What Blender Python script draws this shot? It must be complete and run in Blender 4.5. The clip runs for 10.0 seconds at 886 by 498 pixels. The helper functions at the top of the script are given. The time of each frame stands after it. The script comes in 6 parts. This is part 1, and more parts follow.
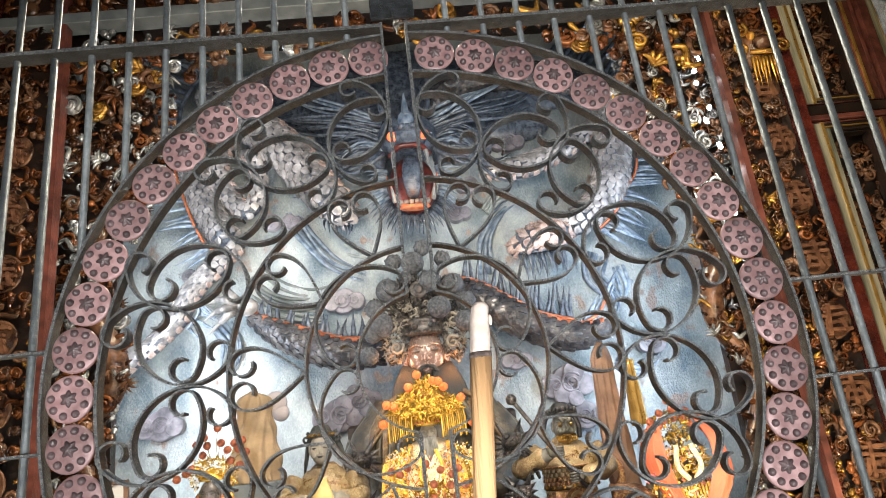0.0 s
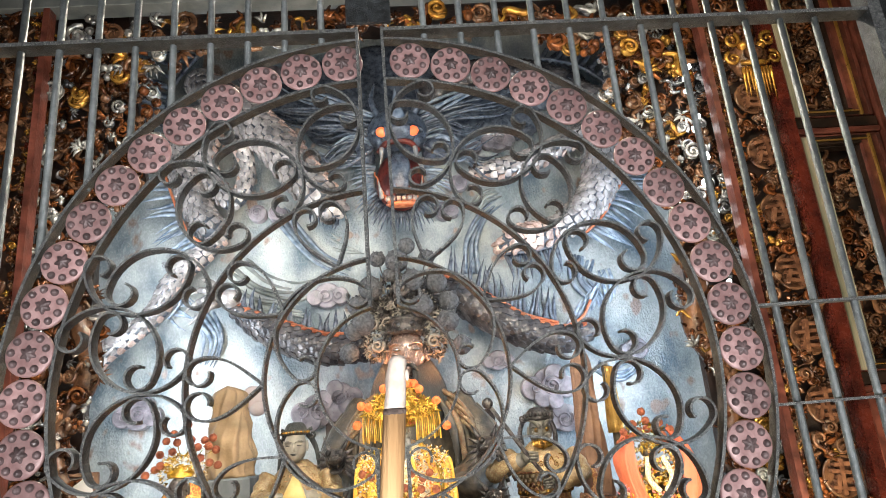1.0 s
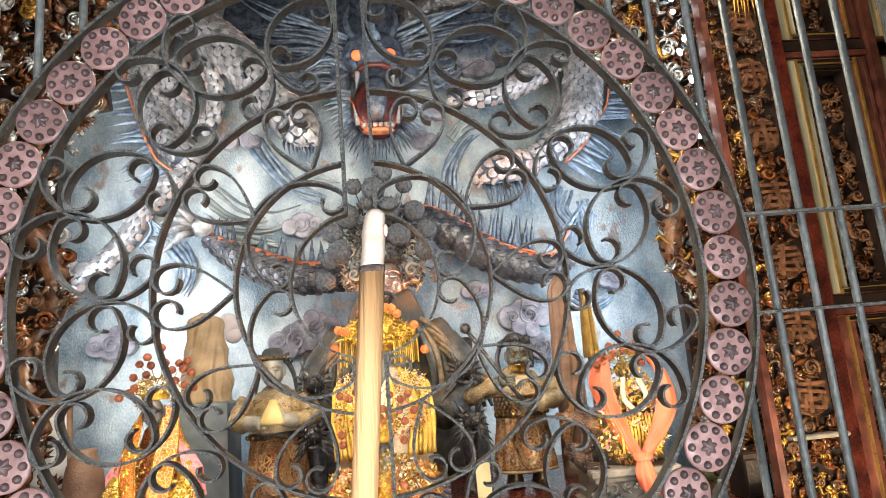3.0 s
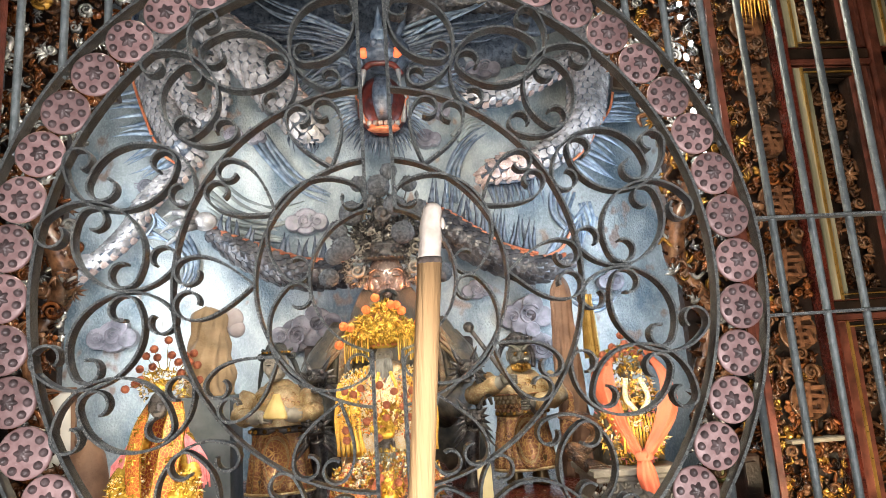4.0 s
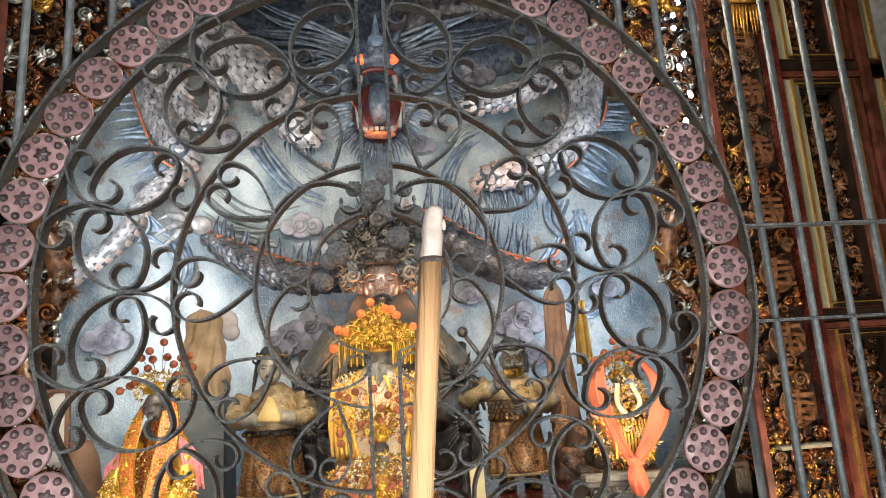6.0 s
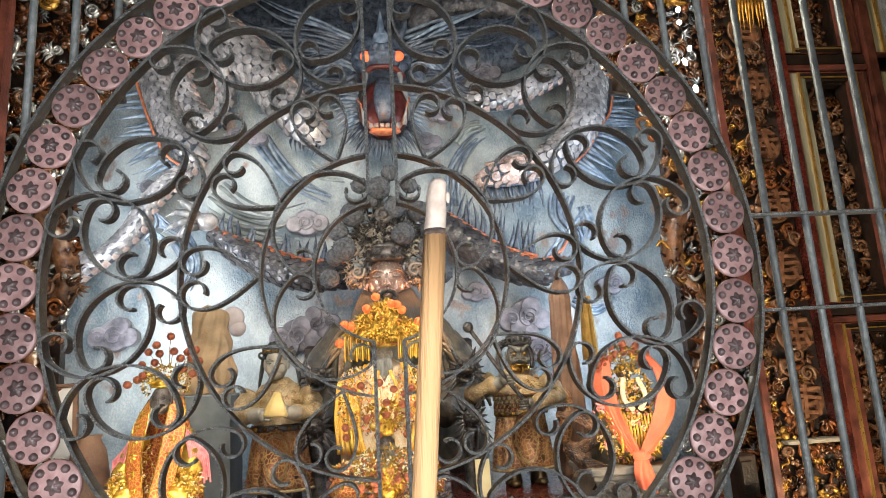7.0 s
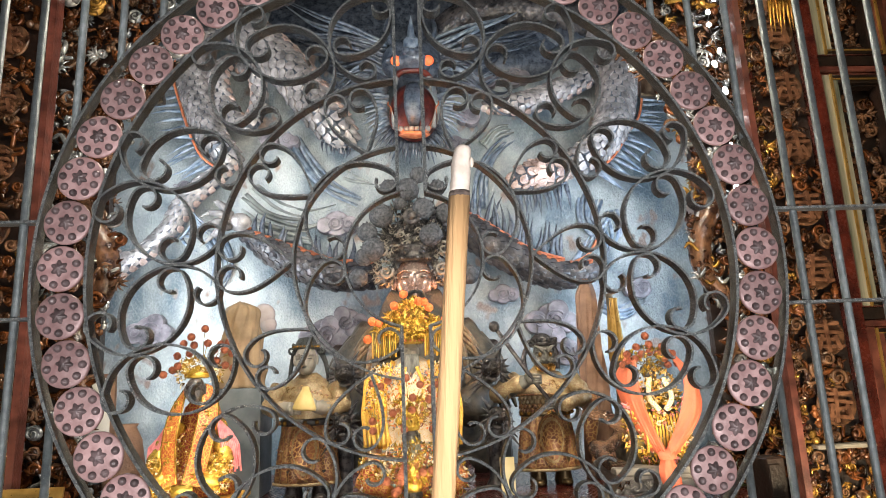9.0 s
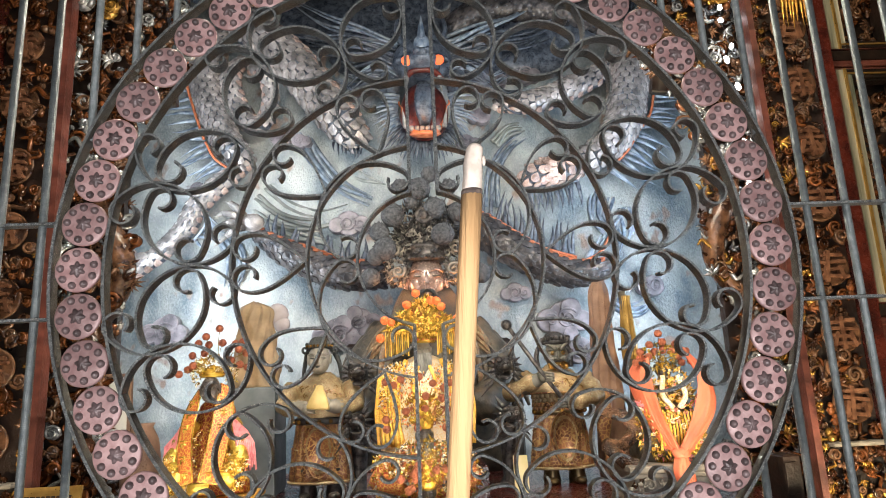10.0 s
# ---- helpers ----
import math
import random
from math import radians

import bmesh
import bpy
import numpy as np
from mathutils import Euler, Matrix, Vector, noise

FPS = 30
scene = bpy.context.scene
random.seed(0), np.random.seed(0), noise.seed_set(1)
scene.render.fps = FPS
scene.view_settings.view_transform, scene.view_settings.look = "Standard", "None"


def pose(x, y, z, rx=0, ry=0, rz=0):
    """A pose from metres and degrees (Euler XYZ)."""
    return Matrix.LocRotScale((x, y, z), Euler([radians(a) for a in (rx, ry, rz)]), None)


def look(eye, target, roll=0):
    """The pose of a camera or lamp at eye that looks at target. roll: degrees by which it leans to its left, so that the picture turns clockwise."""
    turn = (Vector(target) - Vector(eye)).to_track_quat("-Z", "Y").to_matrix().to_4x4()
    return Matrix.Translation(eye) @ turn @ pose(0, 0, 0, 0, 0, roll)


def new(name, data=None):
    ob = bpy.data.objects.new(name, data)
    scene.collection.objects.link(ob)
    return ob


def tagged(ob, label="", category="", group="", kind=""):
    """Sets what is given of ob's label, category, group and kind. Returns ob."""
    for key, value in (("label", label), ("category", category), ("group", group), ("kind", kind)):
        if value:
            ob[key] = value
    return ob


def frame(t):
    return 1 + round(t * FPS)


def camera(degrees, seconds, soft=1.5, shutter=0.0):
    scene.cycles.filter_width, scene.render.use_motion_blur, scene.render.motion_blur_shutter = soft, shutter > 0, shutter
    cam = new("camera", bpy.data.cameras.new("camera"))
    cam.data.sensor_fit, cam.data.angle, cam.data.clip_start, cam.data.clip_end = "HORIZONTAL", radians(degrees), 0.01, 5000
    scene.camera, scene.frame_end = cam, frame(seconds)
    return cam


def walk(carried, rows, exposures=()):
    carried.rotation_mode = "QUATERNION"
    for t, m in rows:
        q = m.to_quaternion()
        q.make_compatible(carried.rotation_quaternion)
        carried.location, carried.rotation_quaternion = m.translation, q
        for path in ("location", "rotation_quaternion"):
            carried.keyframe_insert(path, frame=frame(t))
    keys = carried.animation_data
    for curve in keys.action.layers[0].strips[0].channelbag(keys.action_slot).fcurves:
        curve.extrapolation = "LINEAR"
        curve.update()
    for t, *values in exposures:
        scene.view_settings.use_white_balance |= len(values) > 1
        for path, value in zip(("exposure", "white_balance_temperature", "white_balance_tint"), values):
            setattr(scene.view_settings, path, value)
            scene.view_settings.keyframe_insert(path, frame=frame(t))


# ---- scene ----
cam = camera(69.4, 10.0, soft=0.6)
PATH = [
    (0, (-0.042, -1.633, 1.536), (0.072, 0.275, 2.124), -6.7),
    (0.5, (-0.003, -1.625, 1.583), (0.063, 0.285, 2.17), -5.5),
    (1, (0.04, -1.63, 1.594), (0.167, 0.286, 2.153), -4.8),
    (1.5, (0.058, -1.603, 1.584), (0.206, 0.326, 2.089), -4.9),
    (2, (0.069, -1.564, 1.558), (0.243, 0.382, 1.982), -5.3),
    (2.5, (0.061, -1.542, 1.538), (0.241, 0.413, 1.918), -5.4),
    (4, (-0.024, -1.563, 1.521), (0.176, 0.392, 1.891), -3.9),
    (4.5, (-0.029, -1.568, 1.522), (0.172, 0.386, 1.9), -3.9),
    (5, (-0.039, -1.583, 1.519), (0.169, 0.368, 1.903), -3.4),
    (5.5, (-0.035, -1.591, 1.515), (0.189, 0.358, 1.903), -3.4),
    (7, (-0.034, -1.588, 1.483), (0.169, 0.363, 1.872), -3.5),
    (7.5, (-0.039, -1.6, 1.458), (0.152, 0.351, 1.857), -3.1),
    (8, (-0.038, -1.622, 1.44), (0.154, 0.324, 1.864), -2.6),
    (8.5, (-0.037, -1.629, 1.429), (0.128, 0.319, 1.849), -2.2),
    (9, (-0.036, -1.624, 1.425), (0.081, 0.328, 1.843), -2.4),
    (9.5, (-0.038, -1.627, 1.426), (0.065, 0.326, 1.845), -2.5),
    (10, (-0.038, -1.631, 1.422), (0.043, 0.323, 1.839), -2.6),
]
walk(cam, [(t, look(e, a, r)) for t, e, a, r in PATH],
     [(0, 0.28), (1.0, 0.30), (2.0, 0.38), (2.5, 0.34), (4.0, 0.14), (4.5, 0.10), (5.5, -0.10), (7.5, 0.0), (10.0, 0.08)])

# ---- world, lamps and added fill lights ----
world = bpy.data.worlds.new("hall_air")
scene.world = world
world.use_nodes = True
world.node_tree.nodes["Background"].inputs[0].default_value = (0.55, 0.62, 0.75, 1)
world.node_tree.nodes["Background"].inputs[1].default_value = 0.008


def area(name, eye, target, sx, sy, watts, colour):
    d = bpy.data.lights.new(name, "AREA")
    d.shape, d.size, d.size_y, d.energy, d.color = "RECTANGLE", sx, sy, watts, colour
    ob = new(name, d)
    ob.matrix_world = look(eye, target)
    return ob


def bulb(name, at, watts, colour, radius=0.03):
    d = bpy.data.lights.new(name, "POINT")
    d.energy, d.color, d.shadow_soft_size = watts, colour, radius
    ob = new(name, d)
    ob.location = at
    return ob


COOL, NEUTRAL, WARM, AMBER = (0.80, 0.90, 1.0), (1.0, 0.95, 0.88), (1.0, 0.80, 0.52), (1.0, 0.36, 0.10)
area("niche_tube_west", (-1.95, 2.6, 2.35), (-1.1, 3.55, 2.5), 0.12, 2.2, 41, COOL)
area("niche_tube_east", (1.95, 2.6, 2.25), (1.15, 3.55, 2.4), 0.12, 2.2, 43, (0.66, 0.82, 1.0))
# added bluish fill from above, no ceiling fixture known
area("niche_upper_fill", (0, 2.1, 4.3), (0, 3.3, 2.4), 2.8, 0.2, 9, (0.50, 0.72, 1.0))
area("altar_lamp", (0, 0.5, 3.3), (0, 2.0, 1.1), 2.4, 0.15, 112, (1.0, 0.90, 0.74))
# added fill along the altar's front edge, no fixture known there
area("altar_edge_fill", (0, 1.02, 0.74), (0, 1.75, 1.25), 2.8, 0.05, 26, (1.0, 0.84, 0.58))
# added fill that lifts the beam carvings
area("beam_fill", (0, 0.5, 3.42), (0, 1.65, 4.05), 2.8, 0.08, 20, (1.0, 0.84, 0.62))
# added low fills, out of sight, to brighten both side screens
area("screen_fill_west", (-1.9, 0.5, 0.6), (-2.1, 1.6, 1.5), 0.5, 0.15, 12, WARM)
area("screen_fill_east", (1.9, 0.5, 0.6), (2.15, 1.6, 1.4), 0.5, 0.15, 34, WARM)
# added fill for the upper carvings on the east
area("bracket_fill_east", (1.9, 0.55, 3.75), (2.0, 1.6, 3.3), 0.3, 0.15, 7, WARM)
# added low fill standing in for light bounced onto the gate's front
area("hall_fill", (0.1, -2.9, 0.85), (0, 0.1, 1.5), 2.4, 0.4, 138, (0.97, 0.96, 0.97))
bulb("altar_bulb_west", (-0.20, 2.86, 2.10), 2.6, AMBER)
bulb("altar_bulb_east", (0.245, 2.86, 2.10), 2.6, AMBER)
bulb("mouth_bulb", (0.03, 3.05, 3.42), 0.8, AMBER)

# ---- materials ----
def mat(name, c1, c2, scale=20.0, rough=0.5, metal=0.0, bump=0.3, bscale=None, stain=0.35, emit=0.0, coat=0.0, stretch=(1, 1, 1), vary=0.12, island=0.0, brocade=None, speck=None):
    m = bpy.data.materials.new(name)
    m.use_nodes = True
    n, l = m.node_tree.nodes, m.node_tree.links
    b = n["Principled BSDF"]
    tc, mp, info = n.new("ShaderNodeTexCoord"), n.new("ShaderNodeMapping"), n.new("ShaderNodeObjectInfo")
    mp.inputs["Scale"].default_value = stretch
    off = n.new("ShaderNodeVectorMath")
    off.operation = "MULTIPLY_ADD"
    off.inputs[1].default_value = (1, 1, 1)
    l.new(tc.outputs["Object"], off.inputs[0])
    l.new(info.outputs["Random"], off.inputs[2])
    l.new(off.outputs[0], mp.inputs["Vector"])
    t1, t2, t3 = (n.new("ShaderNodeTexNoise") for _ in range(3))
    for t, s, d in ((t1, scale, 6), (t2, scale * 0.17, 3), (t3, bscale or scale * 2.5, 5)):
        t.inputs["Scale"].default_value, t.inputs["Detail"].default_value = s, d
        l.new(mp.outputs[0], t.inputs["Vector"])
    ramp = n.new("ShaderNodeValToRGB")
    ramp.color_ramp.elements[0].position, ramp.color_ramp.elements[1].position = 0.35, 0.65
    ramp.color_ramp.elements[0].color, ramp.color_ramp.elements[1].color = (*c1, 1), (*c2, 1)
    l.new(t1.outputs["Fac"], ramp.inputs["Fac"])
    dirt = n.new("ShaderNodeMapRange")
    dirt.inputs[1].default_value, dirt.inputs[2].default_value = 0.35, 0.65
    dirt.inputs[3].default_value, dirt.inputs[4].default_value = 1 - stain, 1.0
    l.new(t2.outputs["Fac"], dirt.inputs[0])
    tint = ramp.outputs[0]
    if brocade:
        vo, lt, mx = n.new("ShaderNodeTexVoronoi"), n.new("ShaderNodeMapRange"), n.new("ShaderNodeMixRGB")
        vo.feature = "DISTANCE_TO_EDGE"
        vo.inputs["Scale"].default_value = brocade[1]
        lt.inputs[1].default_value, lt.inputs[2].default_value, lt.inputs[3].default_value, lt.inputs[4].default_value = 0.05, 0.11, 1.0, 0.0
        warp = n.new("ShaderNodeVectorMath")
        warp.operation = "MULTIPLY_ADD"
        warp.inputs[1].default_value = (0.05, 0.05, 0.05)
        l.new(t1.outputs["Color"], warp.inputs[0])
        l.new(mp.outputs[0], warp.inputs[2])
        l.new(warp.outputs[0], vo.inputs["Vector"])
        l.new(vo.outputs["Distance"], lt.inputs[0])
        l.new(lt.outputs[0], mx.inputs[0])
        l.new(tint, mx.inputs[1])
        mx.inputs[2].default_value = (*brocade[0], 1)
        tint = mx.outputs[0]
    if speck:
        t4, th, mx = n.new("ShaderNodeTexNoise"), n.new("ShaderNodeMapRange"), n.new("ShaderNodeMixRGB")
        t4.inputs["Scale"].default_value, t4.inputs["Detail"].default_value = speck[1], 2
        l.new(mp.outputs[0], t4.inputs["Vector"])
        th.inputs[1].default_value, th.inputs[2].default_value = speck[2], speck[2] + 0.06
        l.new(t4.outputs["Fac"], th.inputs[0])
        l.new(th.outputs[0], mx.inputs[0])
        l.new(tint, mx.inputs[1])
        mx.inputs[2].default_value = (*speck[0], 1)
        tint = mx.outputs[0]
    hsv = n.new("ShaderNodeHueSaturation")
    l.new(tint, hsv.inputs["Color"])
    mul = n.new("ShaderNodeMath")
    mul.operation = "MULTIPLY"
    var = n.new("ShaderNodeMapRange")
    var.inputs[3].default_value, var.inputs[4].default_value = 1 - vary, 1 + vary
    if island:
        geo = n.new("ShaderNodeNewGeometry")
        var.inputs[3].default_value, var.inputs[4].default_value = 1 - island, 1 + island
        l.new(geo.outputs["Random Per Island"], var.inputs[0])
    else:
        l.new(info.outputs["Random"], var.inputs[0])
    l.new(dirt.outputs[0], mul.inputs[0])
    l.new(var.outputs[0], mul.inputs[1])
    l.new(mul.outputs[0], hsv.inputs["Value"])
    l.new(hsv.outputs[0], b.inputs["Base Color"])
    rr = n.new("ShaderNodeMapRange")
    rr.inputs[3].default_value, rr.inputs[4].default_value = max(rough - 0.12, 0.03), min(rough + 0.15, 1)
    l.new(t3.outputs["Fac"], rr.inputs[0])
    l.new(rr.outputs[0], b.inputs["Roughness"])
    b.inputs["Metallic"].default_value = metal
    b.inputs["Coat Weight"].default_value = coat
    if bump:
        bp = n.new("ShaderNodeBump")
        bp.inputs["Strength"].default_value, bp.inputs["Distance"].default_value = bump, 0.01
        l.new(t3.outputs["Fac"], bp.inputs["Height"])
        l.new(bp.outputs[0], b.inputs["Normal"])
    if emit:
        b.inputs["Emission Color"].default_value = (*c2, 1)
        b.inputs["Emission Strength"].default_value = emit
    return m


IRON = mat("painted_iron", (0.026, 0.028, 0.029), (0.075, 0.085, 0.09), 45, 0.36, 0.3, 0.5, 240, 0.45, speck=((0.42, 0.40, 0.36), 330, 0.66))
# worn, speckled front faces; edge highlights are put into this paler grey
WORN = mat("worn_speckled_iron_edge", (0.055, 0.06, 0.062), (0.20, 0.21, 0.205), 130, 0.42, 0.3, 0.6, 300, 0.3, speck=((0.50, 0.48, 0.44), 420, 0.60))
IRON_OLD = mat("dusty_painted_iron", (0.045, 0.04, 0.03), (0.10, 0.10, 0.09), 40, 0.4, 0.3, 0.6, 260, 0.5, speck=((0.38, 0.33, 0.25), 300, 0.66))
BAR = mat("grey_painted_bar", (0.13, 0.15, 0.155), (0.21, 0.23, 0.23), 50, 0.36, 0.35, 0.35, 300, 0.3, speck=((0.45, 0.45, 0.44), 300, 0.7))
ROSE = mat("dusty_pink_paint", (0.34, 0.195, 0.19), (0.49, 0.315, 0.305), 40, 0.42, 0.1, 0.15, 120, 0.32, vary=0.14, speck=((0.58, 0.48, 0.47), 240, 0.71))
# shade on the domes is put into this dark stud and boss colour
STUD = mat("dark_shaded_stud", (0.10, 0.072, 0.072), (0.21, 0.15, 0.15), 60, 0.32, 0.1, 0.3, 200)
WALL = mat("weathered_plaster_relief", (0.15, 0.20, 0.235), (0.52, 0.555, 0.545), 3.0, 0.25, 0.0, 1.0, 62, 0.55, stretch=(1.1, 1, 0.75), speck=((0.33, 0.25, 0.21), 5, 0.64))
CLOUD = mat("grey_green_cloud_relief", (0.17, 0.20, 0.20), (0.40, 0.42, 0.40), 9, 0.32, 0.0, 0.4, 45, 0.55, island=0.2)
PLUM = mat("plum_grey_cloud_plaque", (0.13, 0.12, 0.14), (0.33, 0.30, 0.33), 12, 0.3, 0.05, 0.25, 60, 0.5, island=0.12)
SCALE = mat("pewter_scale", (0.27, 0.255, 0.255), (0.66, 0.61, 0.595), 14, 0.22, 0.3, 0.25, 90, 0.5, island=0.22)
BELLY = mat("pinkish_belly_scale", (0.42, 0.29, 0.25), (0.74, 0.57, 0.51), 14, 0.25, 0.2, 0.25, 90, 0.4, island=0.3)
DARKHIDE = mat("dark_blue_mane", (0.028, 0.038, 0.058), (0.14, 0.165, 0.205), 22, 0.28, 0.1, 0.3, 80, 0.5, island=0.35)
FIN = mat("blue_grey_fin", (0.10, 0.145, 0.21), (0.34, 0.40, 0.47), 18, 0.34, 0.05, 0.3, 70, 0.45, island=0.35)
ORANGE = mat("orange_red_enamel", (0.42, 0.10, 0.04), (0.62, 0.22, 0.10), 30, 0.35, 0.0, 0.2, 90, island=0.3)
MAW = mat("dark_red_mouth", (0.035, 0.008, 0.008), (0.15, 0.025, 0.016), 18, 0.3, 0.0, 0.2, 60)
EYE = mat("glowing_eye", (0.9, 0.12, 0.04), (1.0, 0.16, 0.05), 10, 0.3, 0, 0, emit=1.1)
TOOTH = mat("ivory_tooth", (0.20, 0.20, 0.20), (0.34, 0.33, 0.31), 30, 0.35, 0, 0.1)
GILT = mat("smoke_stained_gilt_wood", (0.012, 0.005, 0.003), (0.20, 0.066, 0.02), 18, 0.12, 0.35, 0.4, 60, 0.65, island=0.65)
GILT_BRIGHT = mat("bright_gilt", (0.30, 0.135, 0.025), (0.66, 0.38, 0.08), 25, 0.2, 0.7, 0.3, 90, 0.4, island=0.4)
SILVER = mat("silvered_carving", (0.22, 0.23, 0.24), (0.72, 0.74, 0.75), 22, 0.14, 0.7, 0.3, 70, 0.5, island=0.4)
LACQUER = mat("dark_red_lacquer", (0.03, 0.006, 0.005), (0.10, 0.018, 0.011), 9, 0.25, 0.0, 0.2, 60, 0.45, coat=0.3)
POST = mat("worn_red_post", (0.06, 0.018, 0.014), (0.17, 0.055, 0.04), 14, 0.32, 0.0, 0.3, 70, 0.45)
BLACKWOOD = mat("blackened_wood", (0.006, 0.004, 0.003), (0.026, 0.013, 0.009), 10, 0.4, 0.0, 0.4, 50, 0.4)
FRAME = mat("green_gold_moulding", (0.10, 0.14, 0.10), (0.58, 0.55, 0.43), 30, 0.16, 0.2, 0.2, 80, 0.5, stretch=(1, 1, 0.05))
WOODCUT = mat("brown_carved_wood", (0.025, 0.011, 0.007), (0.19, 0.095, 0.05), 18, 0.16, 0.05, 0.4, 70, 0.5, island=0.4)
FACE = mat("polished_copper_face", (0.30, 0.225, 0.195), (0.40, 0.30, 0.26), 8, 0.24, 0.55, 0.02, 60, 0.12)
DARKFACE = mat("dark_lacquered_face", (0.05, 0.045, 0.044), (0.12, 0.105, 0.10), 14, 0.28, 0.1, 0.1, 60, 0.3)
GREYFACE = mat("grey_green_painted_face", (0.21, 0.19, 0.155), (0.33, 0.30, 0.245), 16, 0.42, 0.0, 0.1, 60, 0.35)
BEARD = mat("grey_beard", (0.14, 0.14, 0.13), (0.30, 0.30, 0.28), 60, 0.7, 0.0, 0.8, 160, 0.3, stretch=(3, 3, 0.3))
BLACKBEARD = mat("black_beard", (0.018, 0.02, 0.018), (0.06, 0.065, 0.06), 60, 0.6, 0.0, 0.8, 160, 0.3, stretch=(3, 3, 0.3))
ROBE = mat("old_gold_robe", (0.035, 0.030, 0.022), (0.15, 0.12, 0.08), 16, 0.38, 0.1, 0.7, 50, 0.55)
CAPE = mat("worn_gold_cape", (0.26, 0.19, 0.09), (0.58, 0.46, 0.25), 24, 0.36, 0.15, 0.5, 70, 0.5, brocade=((0.34, 0.20, 0.09), 70))
EMBROIDERED = mat("orange_embroidered_band", (0.50, 0.085, 0.03), (0.70, 0.17, 0.055), 12, 0.42, 0.0, 0.3, 90, 0.2, brocade=((0.80, 0.46, 0.10), 62))
SKIRT = mat("red_brown_gilded_skirt", (0.13, 0.04, 0.02), (0.40, 0.17, 0.075), 16, 0.33, 0.1, 0.6, 60, 0.5, brocade=((0.50, 0.30, 0.11), 42))
ROBE_RED = mat("red_brown_robe", (0.14, 0.045, 0.022), (0.42, 0.19, 0.085), 16, 0.33, 0.1, 0.6, 60, 0.5)
YELLOW = mat("yellow_silk", (0.78, 0.44, 0.04), (0.98, 0.70, 0.14), 15, 0.4, 0.0, 0.3, 50, 0.2, brocade=((0.70, 0.30, 0.05), 120))
GOLDTINSEL = mat("gold_tinsel", (0.55, 0.30, 0.03), (0.98, 0.70, 0.14), 30, 0.2, 0.7, 0.4, 120, 0.2, island=0.4)
CREAM = mat("cream_silk", (0.70, 0.66, 0.55), (0.90, 0.87, 0.76), 18, 0.45, 0, 0.3, 60, 0.2, brocade=((0.75, 0.45, 0.10), 110))
ORANGECLOTH = mat("salmon_orange_cloth", (0.64, 0.135, 0.065), (0.80, 0.215, 0.11), 7, 0.5, 0, 0.3, 240, 0.2)
PINK = mat("pink_tassel", (0.70, 0.18, 0.22), (0.88, 0.34, 0.36), 40, 0.6, 0, 0.5, 120, 0.2)
POMRED = mat("rust_brown_pompom", (0.20, 0.05, 0.022), (0.33, 0.10, 0.045), 60, 0.8, 0, 0.7, 200, 0.3)
POMORANGE = mat("orange_pompom", (0.85, 0.16, 0.04), (0.95, 0.24, 0.07), 60, 0.8, 0, 0.7, 200, 0.2)
POMDARK = mat("dusty_black_pompom", (0.045, 0.05, 0.058), (0.14, 0.145, 0.16), 50, 0.85, 0, 0.8, 180, 0.3)
BROCADE = mat("orange_gold_brocade", (0.38, 0.06, 0.028), (0.60, 0.14, 0.06), 12, 0.42, 0.1, 0.4, 80, 0.25, brocade=((0.78, 0.46, 0.10), 70))
GOLDROBE = mat("painted_gold_robe", (0.12, 0.08, 0.042), (0.50, 0.37, 0.20), 26, 0.38, 0.15, 0.7, 60, 0.6, brocade=((0.30, 0.14, 0.065), 60))
SCALE_DARK = mat("dark_pewter_scale", (0.035, 0.035, 0.042), (0.17, 0.155, 0.155), 14, 0.2, 0.25, 0.25, 90, 0.45, island=0.2)
RED_BROCADE = mat("red_gold_brocade", (0.24, 0.028, 0.018), (0.42, 0.07, 0.035), 12, 0.42, 0.1, 0.4, 80, 0.25, brocade=((0.68, 0.36, 0.07), 60))
FIERCE = mat("dark_grey_painted_face", (0.095, 0.09, 0.072), (0.19, 0.175, 0.14), 16, 0.34, 0.0, 0.15, 60, 0.35)
TARNISH = mat("tarnished_crown_metal", (0.03, 0.028, 0.03), (0.15, 0.135, 0.125), 30, 0.3, 0.5, 0.5, 120, 0.4, island=0.4)
BEIGE = mat("beige_cloth", (0.24, 0.16, 0.085), (0.42, 0.29, 0.165), 8, 0.6, 0, 0.4, 90, 0.3)
BROWNCLOTH = mat("brown_cloth", (0.15, 0.08, 0.05), (0.28, 0.16, 0.10), 9, 0.6, 0, 0.5, 80, 0.3)
SLATE = mat("slate_grey_board", (0.10, 0.12, 0.13), (0.17, 0.19, 0.20), 9, 0.5, 0, 0.15, 70, 0.3)
JOSS = mat("tan_joss_powder", (0.44, 0.25, 0.11), (0.58, 0.35, 0.165), 40, 0.75, 0, 0.35, 260, 0.12, stretch=(1, 1, 0.05))
ASH = mat("pale_incense_ash", (0.38, 0.32, 0.27), (0.54, 0.46, 0.40), 60, 0.9, 0, 0.15, 300, 0.15)
CHAR = mat("charred_ring", (0.05, 0.035, 0.03), (0.14, 0.10, 0.08), 80, 0.9, 0, 0.5, 200)
PLASTER = mat("dim_hall_plaster", (0.20, 0.17, 0.14), (0.28, 0.24, 0.20), 5, 0.7, 0, 0.2, 60, 0.3)
TILE = mat("dark_stone_floor", (0.06, 0.055, 0.05), (0.11, 0.10, 0.09), 8, 0.3, 0, 0.15, 60, 0.3)
BRONZE = mat("bronze_censer", (0.10, 0.07, 0.035), (0.22, 0.15, 0.07), 18, 0.35, 0.8, 0.3, 80, 0.4)
